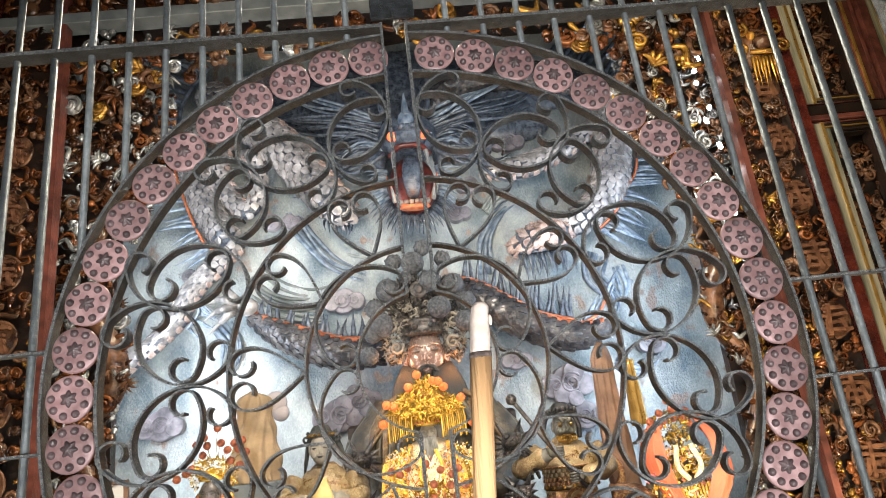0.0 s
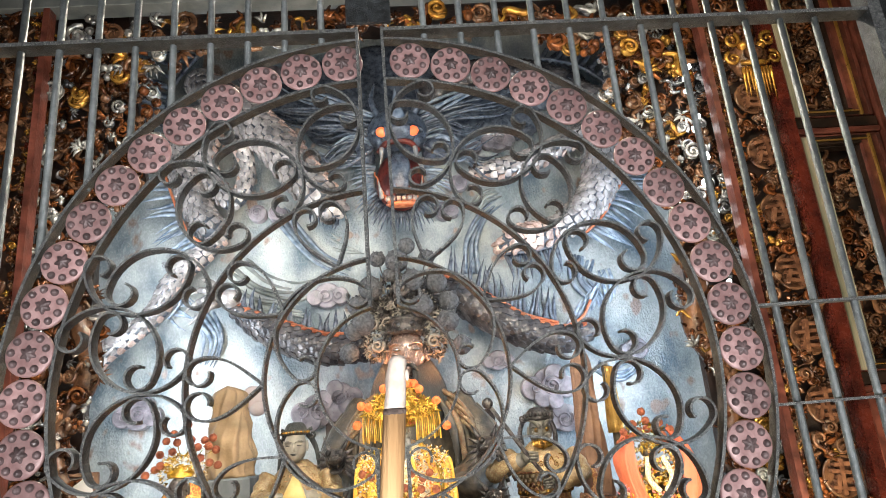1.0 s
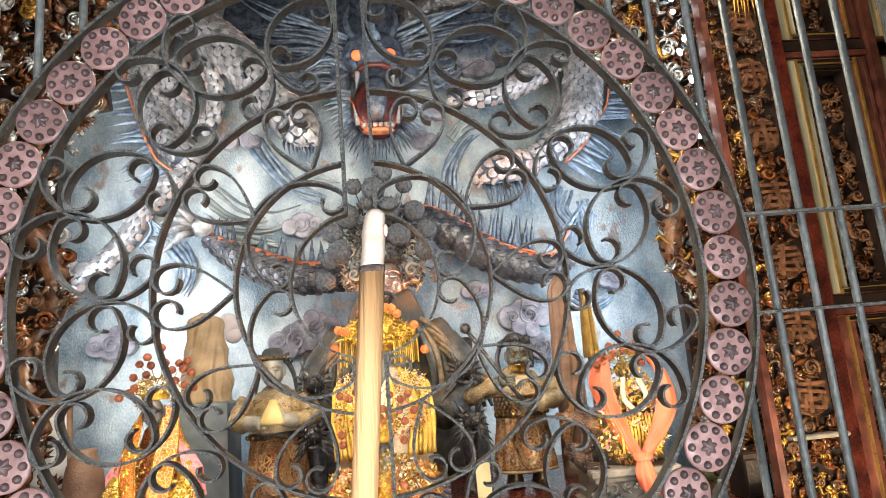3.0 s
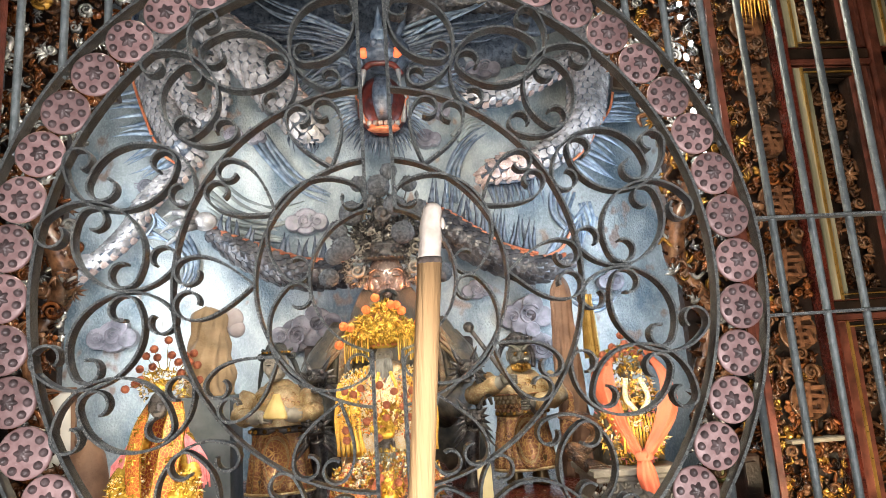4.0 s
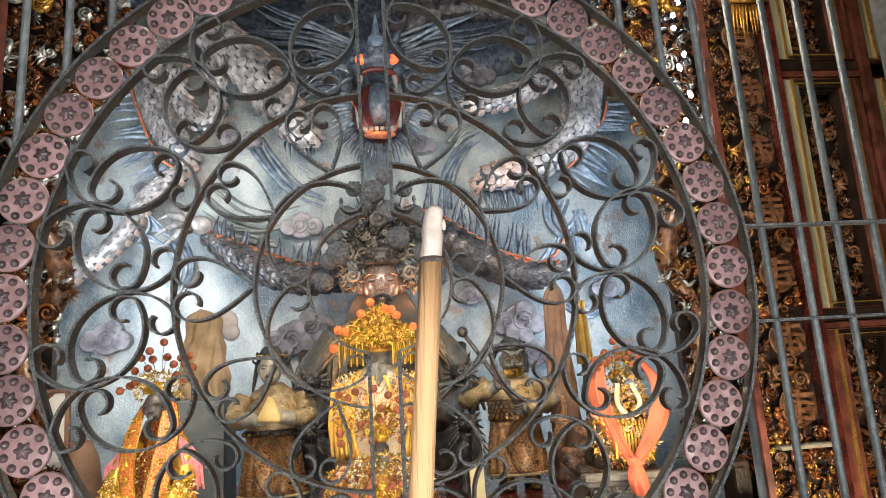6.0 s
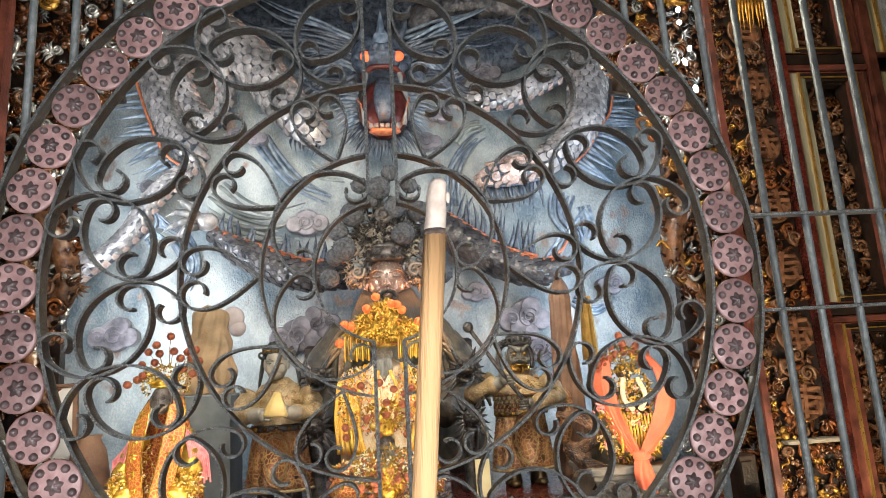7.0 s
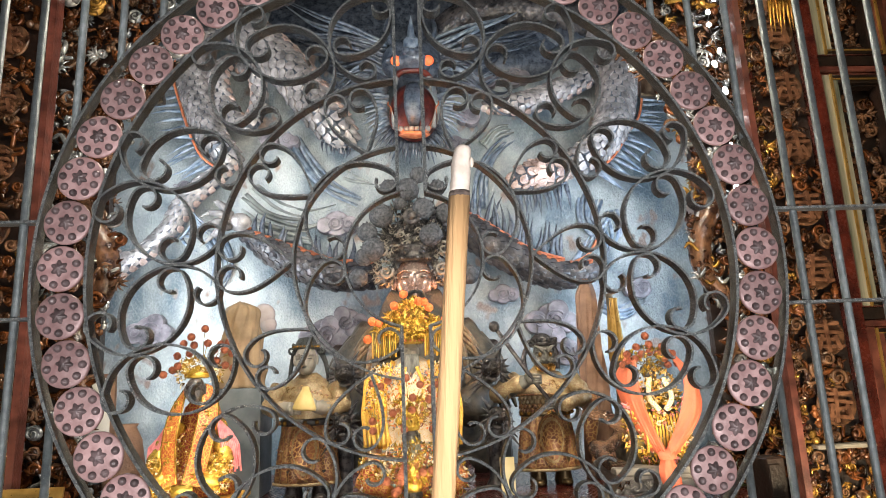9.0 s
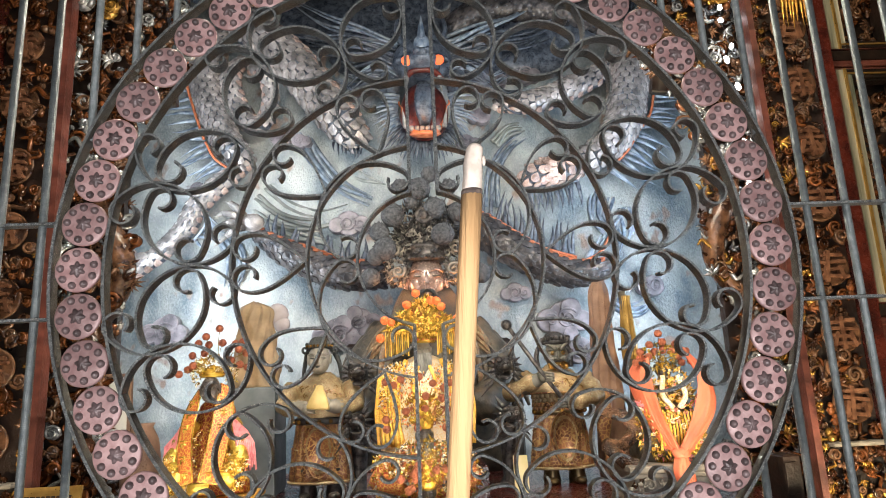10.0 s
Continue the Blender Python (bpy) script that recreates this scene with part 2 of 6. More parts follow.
STONE = mat("grey_carved_stone", (0.20, 0.18, 0.15), (0.34, 0.31, 0.26), 16, 0.5, 0, 0.5, 70, 0.4)
GREENCLOTH = mat("olive_green_cloth", (0.20, 0.24, 0.07), (0.34, 0.38, 0.14), 10, 0.5, 0, 0.3, 80)
WHITE = mat("white_board", (0.62, 0.60, 0.56), (0.74, 0.72, 0.68), 6, 0.5, 0, 0.1)
PLAQUE = mat("brass_plaque", (0.34, 0.20, 0.05), (0.52, 0.33, 0.10), 14, 0.3, 0.7, 0.15, 70)
# emission that imitates cool glints on silvered carving
GLINTS = mat("glowing_glint", (0.9, 0.95, 1.0), (0.9, 0.95, 1.0), 5, 0.4, 0, 0, emit=14.0)

# ---- mesh tools ----
class Acc:
    """Collects points and faces of one mesh; m is the slot that new faces take."""

    def __init__(self):
        self.v, self.f, self.k, self.m, self.cuts = [], [], [], 0, []

    def add(self, verts, faces):
        o = len(self.v)
        self.cuts.append((o, len(self.f), self.m))
        self.v.extend(tuple(p) for p in verts)
        self.f.extend([tuple(i + o for i in q) for q in faces])
        self.k.extend([self.m] * len(faces))

    def ell(self, c, r, rot=(0, 0, 0), seg=10, rings=6):
        e = Euler([radians(a) for a in rot]).to_matrix()
        r = (r, r, r) if isinstance(r, (int, float)) else r
        vs, fs = [], []
        for i in range(1, rings):
            a = math.pi * i / rings
            for j in range(seg):
                b = 2 * math.pi * j / seg
                vs.append(Vector(c) + e @ Vector((r[0] * math.sin(a) * math.cos(b), r[1] * math.sin(a) * math.sin(b), r[2] * math.cos(a))))
        vs += [Vector(c) + e @ Vector((0, 0, r[2])), Vector(c) - e @ Vector((0, 0, r[2]))]
        t, u = len(vs) - 2, len(vs) - 1
        for i in range(rings - 2):
            for j in range(seg):
                k = (j + 1) % seg
                fs.append((i * seg + j, (i + 1) * seg + j, (i + 1) * seg + k, i * seg + k))
        for j in range(seg):
            k = (j + 1) % seg
            fs.append((t, j, k))
            fs.append((u, (rings - 2) * seg + k, (rings - 2) * seg + j))
        self.add(vs, fs)

    def box(self, c, s, rot=(0, 0, 0), bev=0.0):
        e = Euler([radians(a) for a in rot]).to_matrix()
        hx, hy, hz = (x / 2 for x in s)
        b = bev or min(s) * 0.06
        vs, fs = [], []
        for z, q in ((-hz, b), (-hz + b, 0), (hz - b, 0), (hz, b)):
            for x, y in ((-1, -1), (1, -1), (1, 1), (-1, 1)):
                vs.append(Vector(c) + e @ Vector((x * (hx - q), y * (hy - q), z)))
        fs.append((3, 2, 1, 0))
        for i in range(3):
            for j in range(4):
                k = (j + 1) % 4
                fs.append((i * 4 + j, i * 4 + k, i * 4 + 4 + k, i * 4 + 4 + j))
        fs.append((12, 13, 14, 15))
        self.add(vs, fs)

    def lathe(self, c, prof, seg=16, sx=1.0, sy=1.0, rot=(0, 0, 0), fold=0.0, folds=9, warp=1.7):
        """prof: (radius, height) from below; fold: depth of upright folds, as a share of the radius."""
        e = Euler([radians(a) for a in rot]).to_matrix()
        vs, fs = [], []
        for r, z in prof:
            for j in range(seg):
                a = 2 * math.pi * j / seg
                q = r * (1 + fold * math.sin(folds * a + warp * math.sin(3 * a)))
                vs.append(Vector(c) + e @ Vector((q * sx * math.cos(a), q * sy * math.sin(a), z)))
        for i in range(len(prof) - 1):
            for j in range(seg):
                k = (j + 1) % seg
                fs.append((i * seg + j, i * seg + k, (i + 1) * seg + k, (i + 1) * seg + j))
        fs.append(tuple(range(seg - 1, -1, -1)))
        fs.append(tuple((len(prof) - 1) * seg + j for j in range(seg)))
        self.add(vs, fs)

    def tube(self, pts, rad, seg=6, flat=1.0):
        pts = [Vector(p) for p in pts]
        n = len(pts)
        rad = [rad] * n if isinstance(rad, (int, float)) else list(rad)
        vs, fs = [], []
        up = Vector((0, 1, 0))
        for i, p in enumerate(pts):
            t = (pts[min(i + 1, n - 1)] - pts[max(i - 1, 0)]).normalized()
            s = t.cross(up)
            if s.length < 0.05:
                s = t.cross(Vector((1, 0, 0.2)))
            s.normalize()
            w = s.cross(t).normalized()
            for j in range(seg):
                a = 2 * math.pi * j / seg
                vs.append(p + (s * math.cos(a) + w * math.sin(a) * flat) * rad[i])
        for i in range(n - 1):
            for j in range(seg):
                k = (j + 1) % seg
                fs.append((i * seg + j, i * seg + k, (i + 1) * seg + k, (i + 1) * seg + j))
        fs.append(tuple(range(seg - 1, -1, -1)))
        fs.append(tuple((n - 1) * seg + j for j in range(seg)))
        self.add(vs, fs)

    def strip(self, pts, y0, y1, th):
        """A flat bar on edge: pts (x, z) along its middle, from depth y0 to y1, th thick."""
        n = len(pts)
        vs, fs = [], []
        for i, (x, z) in enumerate(pts):
            a, b = pts[max(i - 1, 0)], pts[min(i + 1, n - 1)]
            tx, tz = b[0] - a[0], b[1] - a[1]
            q = math.hypot(tx, tz) or 1
            nx, nz = -tz / q * th / 2, tx / q * th / 2
            vs += [(x + nx, y0, z + nz), (x - nx, y0, z - nz), (x - nx, y1, z - nz), (x + nx, y1, z + nz)]
        for i in range(n - 1):
            for j in range(4):
                k = (j + 1) % 4
                fs.append((i * 4 + j, i * 4 + 4 + j, i * 4 + 4 + k, i * 4 + k))
        fs += [(0, 1, 2, 3), (4 * n - 1, 4 * n - 2, 4 * n - 3, 4 * n - 4)]
        self.add(vs, fs)
        o = len(self.k) - len(fs)
        # front faces take slot 1, paler to carry the edge highlight
        for i in range(n - 1):
            self.k[o + i * 4] = 1

    def spike(self, base, tip, r, seg=5, flat=1.0, bend=(0, 0, 0)):
        b, t = Vector(base), Vector(tip)
        mid = (b + t) / 2 + Vector(bend)
        self.tube([b, (b + mid) / 2 + Vector(bend) * 0.2, mid, (mid + t) / 2 + Vector(bend) * 0.2, t], [r, r * 0.92, r * 0.7, r * 0.4, r * 0.05], seg, flat)

    def spiral(self, c, r, turns, th, start=0.0, sense=1, n=22, y=0.0, taper=0.5):
        """A raised volute in the x-z plane round c."""
        pts, rr = [], []
        for i in range(n):
            u = i / (n - 1)
            a = start + sense * u * turns * 2 * math.pi
            q = r * (1 - 0.86 * u)
            pts.append((c[0] + q * math.cos(a), c[1] + y - th * 0.5 * u, c[2] + q * math.sin(a)))
            rr.append(th * (1 - taper * u))
        self.tube(pts, rr, 6)

    def pieces(self):
        """Each added shape on its own, with its slot."""
        ends = self.cuts[1:] + [(len(self.v), len(self.f), 0)]
        for (v0, f0, slot), (v1, f1, _) in zip(self.cuts, ends):
            q = Acc()
            q.m = slot
            q.add(self.v[v0:v1], [tuple(i - v0 for i in f) for f in self.f[f0:f1]])
            yield q, slot

    def mesh(self, name, mats, smooth=True):
        me = bpy.data.meshes.new(name)
        me.from_pydata(self.v, [], self.f)
        for x in mats if isinstance(mats, (list, tuple)) else [mats]:
            me.materials.append(x)
        me.polygons.foreach_set("material_index", self.k)
        me.polygons.foreach_set("use_smooth", [smooth] * len(self.f))
        me.update()
        return me


def part(name, acc, mats, parent=None, label="", smooth=False):
    ob = new(name, acc.mesh(name, mats, smooth) if isinstance(acc, Acc) else acc)
    if parent:
        ob.parent = parent
    if label:
        tagged(ob, label)
    return ob


def thing(name, label, category, at=(0, 0, 0), group="", kind=""):
    ob = new(name)
    ob.empty_display_size = 0.05
    ob.location = at
    return tagged(ob, label, category, group, kind)


def solid(name, acc, mats, label, category, group="", kind="", smooth=True):
    return tagged(part(name, acc, mats, smooth=smooth), label, category, group, kind)


def curve(pts, n):
    """A smooth line through pts, n steps to each stretch."""
    q = [Vector(p) for p in pts]
    q = [q[0] * 2 - q[1]] + q + [q[-1] * 2 - q[-2]]
    out = []
    for i in range(1, len(q) - 2):
        a, b, c, d = q[i - 1:i + 3]
        for k in range(n):
            t = k / n
            out.append(0.5 * ((2 * b) + (c - a) * t + (2 * a - 5 * b + 4 * c - d) * t * t + (3 * b - a - 3 * c + d) * t ** 3))
    return out + [q[-2]]

# ---- the setting: hall before the gate and shrine room behind it ----
def slab(name, c, s, material, label, category):
    a = Acc()
    a.box(c, s, bev=0.004)
    return solid(name, a, material, label, category, kind="structure", smooth=False)


slab("floor", (0, -0.1, -0.06), (7.4, 8.6, 0.12), TILE, "dark polished stone floor of the temple hall", "floor")
slab("ceiling", (0, -0.1, 5.3), (7.4, 8.6, 0.12), BLACKWOOD, "smoke-blackened timber ceiling over the shrine", "ceiling")
slab("wall_west", (-3.65, -0.1, 2.6), (0.12, 8.6, 5.2), PLASTER, "dim plastered side wall of the hall", "wall")
slab("wall_east", (3.65, -0.1, 2.6), (0.12, 8.6, 5.2), PLASTER, "dim plastered side wall of the hall", "wall")
slab("wall_south", (0, -4.35, 2.6), (7.2, 0.12, 5.2), PLASTER, "dim plastered wall across the hall", "wall")
slab("wall_gate_west", (-2.6, 0, 2.6), (2.0, 0.16, 5.2), PLASTER, "plastered wall beside the iron gate", "wall")
slab("wall_gate_east", (2.6, 0, 2.6), (2.0, 0.16, 5.2), PLASTER, "plastered wall beside the iron gate", "wall")
slab("wall_gate_over", (0, 0, 4.3), (3.2, 0.16, 1.8), PLASTER, "plastered wall over the iron gate", "wall")
# relief wall: a gently uneven sheet of plaster with thickness
a = Acc()
nx, nz = 90, 70
vs, fs = [], []
for i in range(nx + 1):
    for j in range(nz + 1):
        x, z = -3.59 + 7.18 * i / nx, 5.24 * j / nz
        d = 0.07 * noise.noise((x * 1.1, 3, z * 1.4)) + 0.035 * noise.noise((x * 3.1 + 0.8 * z, 7, z * 4.2)) + 0.012 * noise.noise((x * 9, 1, z * 9))
        vs.append((x, 3.62 + d, z))
fs = [(i * (nz + 1) + j, (i + 1) * (nz + 1) + j, (i + 1) * (nz + 1) + j + 1, i * (nz + 1) + j + 1) for i in range(nx) for j in range(nz)]
a.add(vs, fs)
a.box((0, 3.92, 2.62), (7.18, 0.2, 5.24))
solid("wall_north", a, WALL, "grey-blue weathered plaster wall behind the deities", "wall", kind="structure")

# ---- iron gate ----
ZC = 1.75
XM = -0.015
DEEP = 0.018
STEP, FIRST = 7.62, 6.2


def arc(r, a0, a1, n=64, cx=0.0):
    """Points of a circle round the ring's centre; degrees from the top, clockwise."""
    return [(cx + r * math.sin(radians(a0 + (a1 - a0) * i / n)), ZC + r * math.cos(radians(a0 + (a1 - a0) * i / n))) for i in range(n + 1)]


def scroll(ax, az, ra, bx, bz, rb, sense, swell=58, turn_a=0.72, turn_b=0.72):
    """A wrought C-scroll from the curl round A to the curl round B (or, with rb 0, to the point B). sense 1: anticlockwise."""
    A, B = Vector((ax, az)), Vector((bx, bz))
    d = math.atan2(bz - az, bx - ax)
    sw = radians(swell)
    al = d - sense * (math.pi / 2 + (sw if rb else sw * 0.62))
    pts = []

    def polar(c, r, a):
        return (c[0] + r * math.cos(a), c[1] + r * math.sin(a))

    n = 20
    for i in range(n):
        u = i / n
        pts.append(polar(A, ra * (0.62 + 0.38 * u ** 0.8), al - sense * (1 - u) * turn_a * 2 * math.pi))
    p0 = Vector(polar(A, ra, al))
    t0 = Vector((-math.sin(al), math.cos(al))) * sense
    if rb:
        be = d - sense * (math.pi / 2 - sw)
        p1 = Vector(polar(B, rb, be))
        t1 = Vector((-math.sin(be), math.cos(be))) * sense
        whole = 2 * sw
    else:
        p1 = B
        ang = d + sense * sw * 0.45
        t1 = Vector((math.cos(ang), math.sin(ang)))
        whole = sw * 1.1
    c = (p1 - p0).length
    h = c * (4 / 3) * math.tan(whole / 4) / (2 * math.sin(min(whole / 2, 1.5)))
    q0, q1 = p0 + t0 * h, p1 - t1 * h
    for i in range(23):
        u = i / 22
        w = p0 * (1 - u) ** 3 + q0 * 3 * u * (1 - u) ** 2 + q1 * 3 * u * u * (1 - u) + p1 * u ** 3
        pts.append((w.x, w.y))
    if rb:
        for i in range(1, n + 1):
            u = i / n
            pts.append(polar(B, rb * (1 - 0.38 * u ** 1.25), be + sense * u * turn_b * 2 * math.pi))
    return pts


# curls of the upper quarter, from the ring's centre: A x, z, radius, B x, z, radius, sense, swell
QUARTER = [
    (-0.161, 0.790, 0.029, -0.189, 0.600, 0.030, -1, 84), (-0.088, 0.724, 0.033, -0.129, 0.528, 0.030, 1, 84),
    (-0.418, 0.598, 0.036, -0.268, 0.468, 0.034, -1, 84), (-0.433, 0.690, 0.033, -0.267, 0.567, 0.035, 1, 84),
    (-0.476, 0.538, 0.035, -0.392, 0.395, 0.033, 1, 84), (-0.566, 0.572, 0.031, -0.484, 0.407, 0.035, -1, 84),
    (-0.735, 0.326, 0.035, -0.540, 0.314, 0.034, 1, 84), (-0.677, 0.258, 0.038, -0.495, 0.236, 0.035, -1, 84),
    (-0.788, 0.146, 0.037, -0.624, 0.044, 0.037, -1, 84), (-0.697, 0.175, 0.034, -0.537, 0.074, 0.035, 1, 84),
    (-0.086, 0.207, 0.034, -0.222, 0.036, 0.036, 1, 84),
]
HEARTS = [
    (-0.209, 0.424, 0.032, -0.131, 0.288, 0, 1), (-0.147, 0.438, 0.032, -0.131, 0.288, 0, -1),
    (-0.381, 0.285, 0.031, -0.270, 0.174, 0, -1), (-0.408, 0.234, 0.031, -0.270, 0.174, 0, 1),
    (-0.474, 0.037, 0.036, -0.323, 0.0, 0, -1),
]

# one rosette, cast once: a domed disc with a star boss and nine studs
disc = Acc()
disc.lathe((0, 0, 0), [(0.050, -0.004), (0.0545, -0.003), (0.0545, 0.002), (0.051, 0.0045), (0.030, 0.006), (0.002, 0.0062)], 28)
boss = Acc()
boss.lathe((0, 0, 0.004), [(0.0175, 0), (0.0165, 0.004), (0.010, 0.0085), (0.001, 0.0115)], 36, fold=0.2, folds=6, warp=0)
stud = Acc()
stud.lathe((0, 0, 0.003), [(0.0094, 0), (0.0092, 0.004), (0.0074, 0.0085), (0.0040, 0.0112), (0.0006, 0.012)], 12)
for q in (disc, boss, stud):
    q.v = [(x, -z, y) for x, y, z in q.v]
disc_me, boss_me, stud_me = disc.mesh("rosette", ROSE), boss.mesh("boss", STUD), stud.mesh("stud", STUD)


def gate_leaf(side):
    leaf = thing("gate_leaf", "grey wrought-iron gate leaf with scrollwork inside half a rosette ring", "gate", group="gate leaves")
    s = side
    edge = XM + s * 0.0365

    def mirrored(pts):
        return [(XM + s * -(x - XM), z) for x, z in pts]

    def bar(name, pts, th=0.0065, deep=DEEP, m=IRON, shift=0.0):
        c = Acc()
        c.strip(pts, -deep + shift, deep + shift, th)
        return part(name, c, [m, WORN], leaf, smooth=False)

    for r, nm in ((0.963, "outer_band"), (0.831, "inner_band")):
        a0 = math.degrees(math.asin(abs(edge) / r))
        bar(nm, [(s * x if s > 0 else -x, z) for x, z in arc(r, a0, 180 - a0, 96)], 0.008, 0.017, IRON_OLD)
    for r in (0.498, 0.307, 0.178):
        a0 = math.degrees(math.asin(0.0365 / r))
        bar("inner_ring", [(XM + s * x, z) for x, z in arc(r, a0, 180 - a0, 72)], 0.0058, 0.018)
    zt = math.sqrt(0.178 ** 2 - 0.0365 ** 2)
    bar("meeting_stile", [(edge, ZC + zt), (edge, ZC + 1.0)], 0.0085, 0.024)
    bar("meeting_stile", [(edge, ZC - 1.62), (edge, ZC - zt)], 0.0085, 0.024)
    for up in (1, -1):
        for row in QUARTER + HEARTS:
            pts = scroll(*row)
            if s > 0:
                pts = [(2 * XM - x, z) for x, z in pts]
            rnd = random.Random(hash((row[0], up, s)) % 1000)
            bar("scroll", [(x, ZC + up * z) for x, z in pts], 0.006, 0.0175, IRON, rnd.uniform(-0.003, 0.003))
    for i in range(23):
        a = radians(FIRST + STEP * i)
        ro = part("rosette", disc_me, None, leaf)
        ro.matrix_local = Matrix.Translation((s * 0.8975 * math.sin(a), -0.004, ZC + 0.8975 * math.cos(a))) @ Matrix.Rotation(s * (a - 0.1 * (i % 3)), 4, "Y") @ Matrix.Scale(1.065, 4)
        part("boss", boss_me, None, ro)
        for k in range(9):
            st = part("stud", stud_me, None, ro)
            st.location = (0.0395 * math.cos(k * math.pi / 4.5 + 0.3), 0, 0.0395 * math.sin(k * math.pi / 4.5 + 0.3))
    # upright bars, cut where they meet the ring
    xs = [-0.156 - 0.1058 * k for k in range(13)] if s < 0 else [0.145 + 0.1092 * k for k in range(12)]
    for x in xs:
        spans = [(0.13, 3.32)]
        if abs(x) < 0.958:
            h = math.sqrt(0.962 ** 2 - x * x)
            spans = [(0.13, ZC - h), (ZC + h, 3.32)]
        for z0, z1 in spans:
            c = Acc()
            c.tube([(x, 0.006, z0), (x, 0.006, z1)], 0.0098, 10)
            part("bar", c, BAR, leaf, smooth=True)
    far = s * 1.52
    for zr, th, m in ((ZC + 0.988, 0.012, IRON_OLD), (ZC - 0.988, 0.012, IRON_OLD), (3.32, 0.03, IRON), (0.13, 0.03, IRON)):
        bar("rail", [(edge, zr), (far, zr)], th, 0.026, m)
    for zr in ((0.106, -0.149) if s > 0 else (0.121, -0.124)):
        h = math.sqrt(0.962 ** 2 - zr * zr)
        bar("side_rail", [(s * h, ZC + zr), (far, ZC + zr)], 0.007, 0.016, BAR)
    bar("hanging_stile", [(far, 0.13), (far, 3.335)], 0.04, 0.03)
    return leaf


gate_leaf(-1)
gate_leaf(1)
a = Acc()
a.box((XM - 0.032, -0.03, ZC + 1.13), (0.058, 0.008, 0.25))
a.box((XM + 0.033, -0.03, ZC + 1.13), (0.058, 0.008, 0.25))
a.box((XM, -0.018, ZC + 1.13), (0.13, 0.018, 0.23))
solid("lock_plate", a, IRON, "grey steel lock plate across both gate leaves", "lock plate", smooth=False)
for s in (-1, 1):
    slab("door_post", (s * 1.57, 0, 1.7), (0.06, 0.14, 3.4), IRON, "iron gate post set against the wall", "gate post")
slab("door_lintel", (0, 0, 3.375), (3.08, 0.14, 0.05), IRON, "iron lintel over the gate", "lintel")
slab("door_sill", (0, 0, 0.05), (3.08, 0.14, 0.10), TILE, "stone sill under the gate", "sill")

# ---- joss stick in its censer ----
joss = thing("joss_stick", "thick tan joss stick with pale ash tip in a bronze censer", "incense", (-0.043, -0.98, 0.913))
a = Acc()
lean = 0.098


def along(z):
    return lean * (z - 0.9) ** 1.0 - 0.004


a.lathe((0, 0, 0), [(0.0112, 0), (0.0112, 0.2), (0.0113, 0.4), (0.0111, 0.6), (0.0113, 0.705)], 28, fold=0.022, folds=14)
a.v = [(x + along(0.9 + z), y, z) for x, y, z in a.v]
part("stick", a, JOSS, joss, smooth=True)
a = Acc()
a.lathe((0, 0, 0), [(0.0112, 0.7045), (0.0116, 0.707), (0.0112, 0.7105)], 28, fold=0.02, folds=9)
a.v = [(x + along(0.9 + z), y, z) for x, y, z in a.v]
part("charred_ring", a, CHAR, joss, "dark charred ring", smooth=True)
a = Acc()
rnd = random.Random(4)
a.lathe((0, 0, 0), [(0.0108 - 0.00014 * max(0, i - 2) + rnd.uniform(-0.0003, 0.0003) if i < 13 else 0.0068 - 0.003 * (i - 13), 0.7100 + 0.0039 * i - (0.002 if i == 14 else 0)) for i in range(15)], 22, fold=0.05, folds=5)
a.v = [(x + along(0.9 + z) + 0.0011 * math.sin(z * 210) * max(0, z - 0.70) * 12, y, z) for x, y, z in a.v]
a.ell((0.0105 + along(1.645), -0.004, 0.742), (0.0022, 0.003, 0.006), seg=8, rings=5)
part("ash_tip", a, ASH, joss, "pale grey-white ash", smooth=True)
censer = thing("incense_censer", "round bronze incense censer filled with ash on a stand", "censer", (0.0, -0.98, 0))
a = Acc()
a.lathe((0, 0, 0.56), [(0.09, 0), (0.16, 0.04), (0.2, 0.14), (0.19, 0.24), (0.2, 0.3), (0.215, 0.32), (0.205, 0.33), (0.185, 0.325)], 36)
part("bowl", a, BRONZE, censer, smooth=True)
a = Acc()
a.lathe((0, 0, 0.88), [(0.19, 0), (0.19, 0.016), (0.1, 0.024), (0.01, 0.027)], 30)
part("ash_bed", a, ASH, censer, "grey incense ash", smooth=True)
a = Acc()
a.lathe((0, 0, 0), [(0.2, 0), (0.2, 0.05), (0.12, 0.12), (0.09, 0.35), (0.13, 0.52), (0.15, 0.56)], 30)
part("stand", a, BRONZE, censer, smooth=True)

# ---- carving tools ----
def scale_plate(c, p, t, s, n, size, lift=0.2):
    """One overlapping scale with a rounded tip: t points to its tip, s sideways, n outwards."""
    h = size
    rim = [(-0.46, -0.35, 0.0), (-0.47, 0.18, 0.10), (-0.34, 0.46, 0.16), (0.0, 0.60, lift), (0.34, 0.46, 0.16), (0.47, 0.18, 0.10), (0.46, -0.35, 0.0)]
    vs = [p + s * h * u + t * h * v + n * h * w for u, v, w in rim] + [p + t * h * 0.22 + n * h * 0.21]
    vs += [p + s * h * u * 0.96 + t * h * (v - 0.05) - n * h * 0.12 for u, v, w in rim]
    c.add(vs, [(i, i + 1, 7) for i in range(6)] + [(6, 0, 7)] + [(i + 8, i + 9, i + 1, i) for i in range(6)])


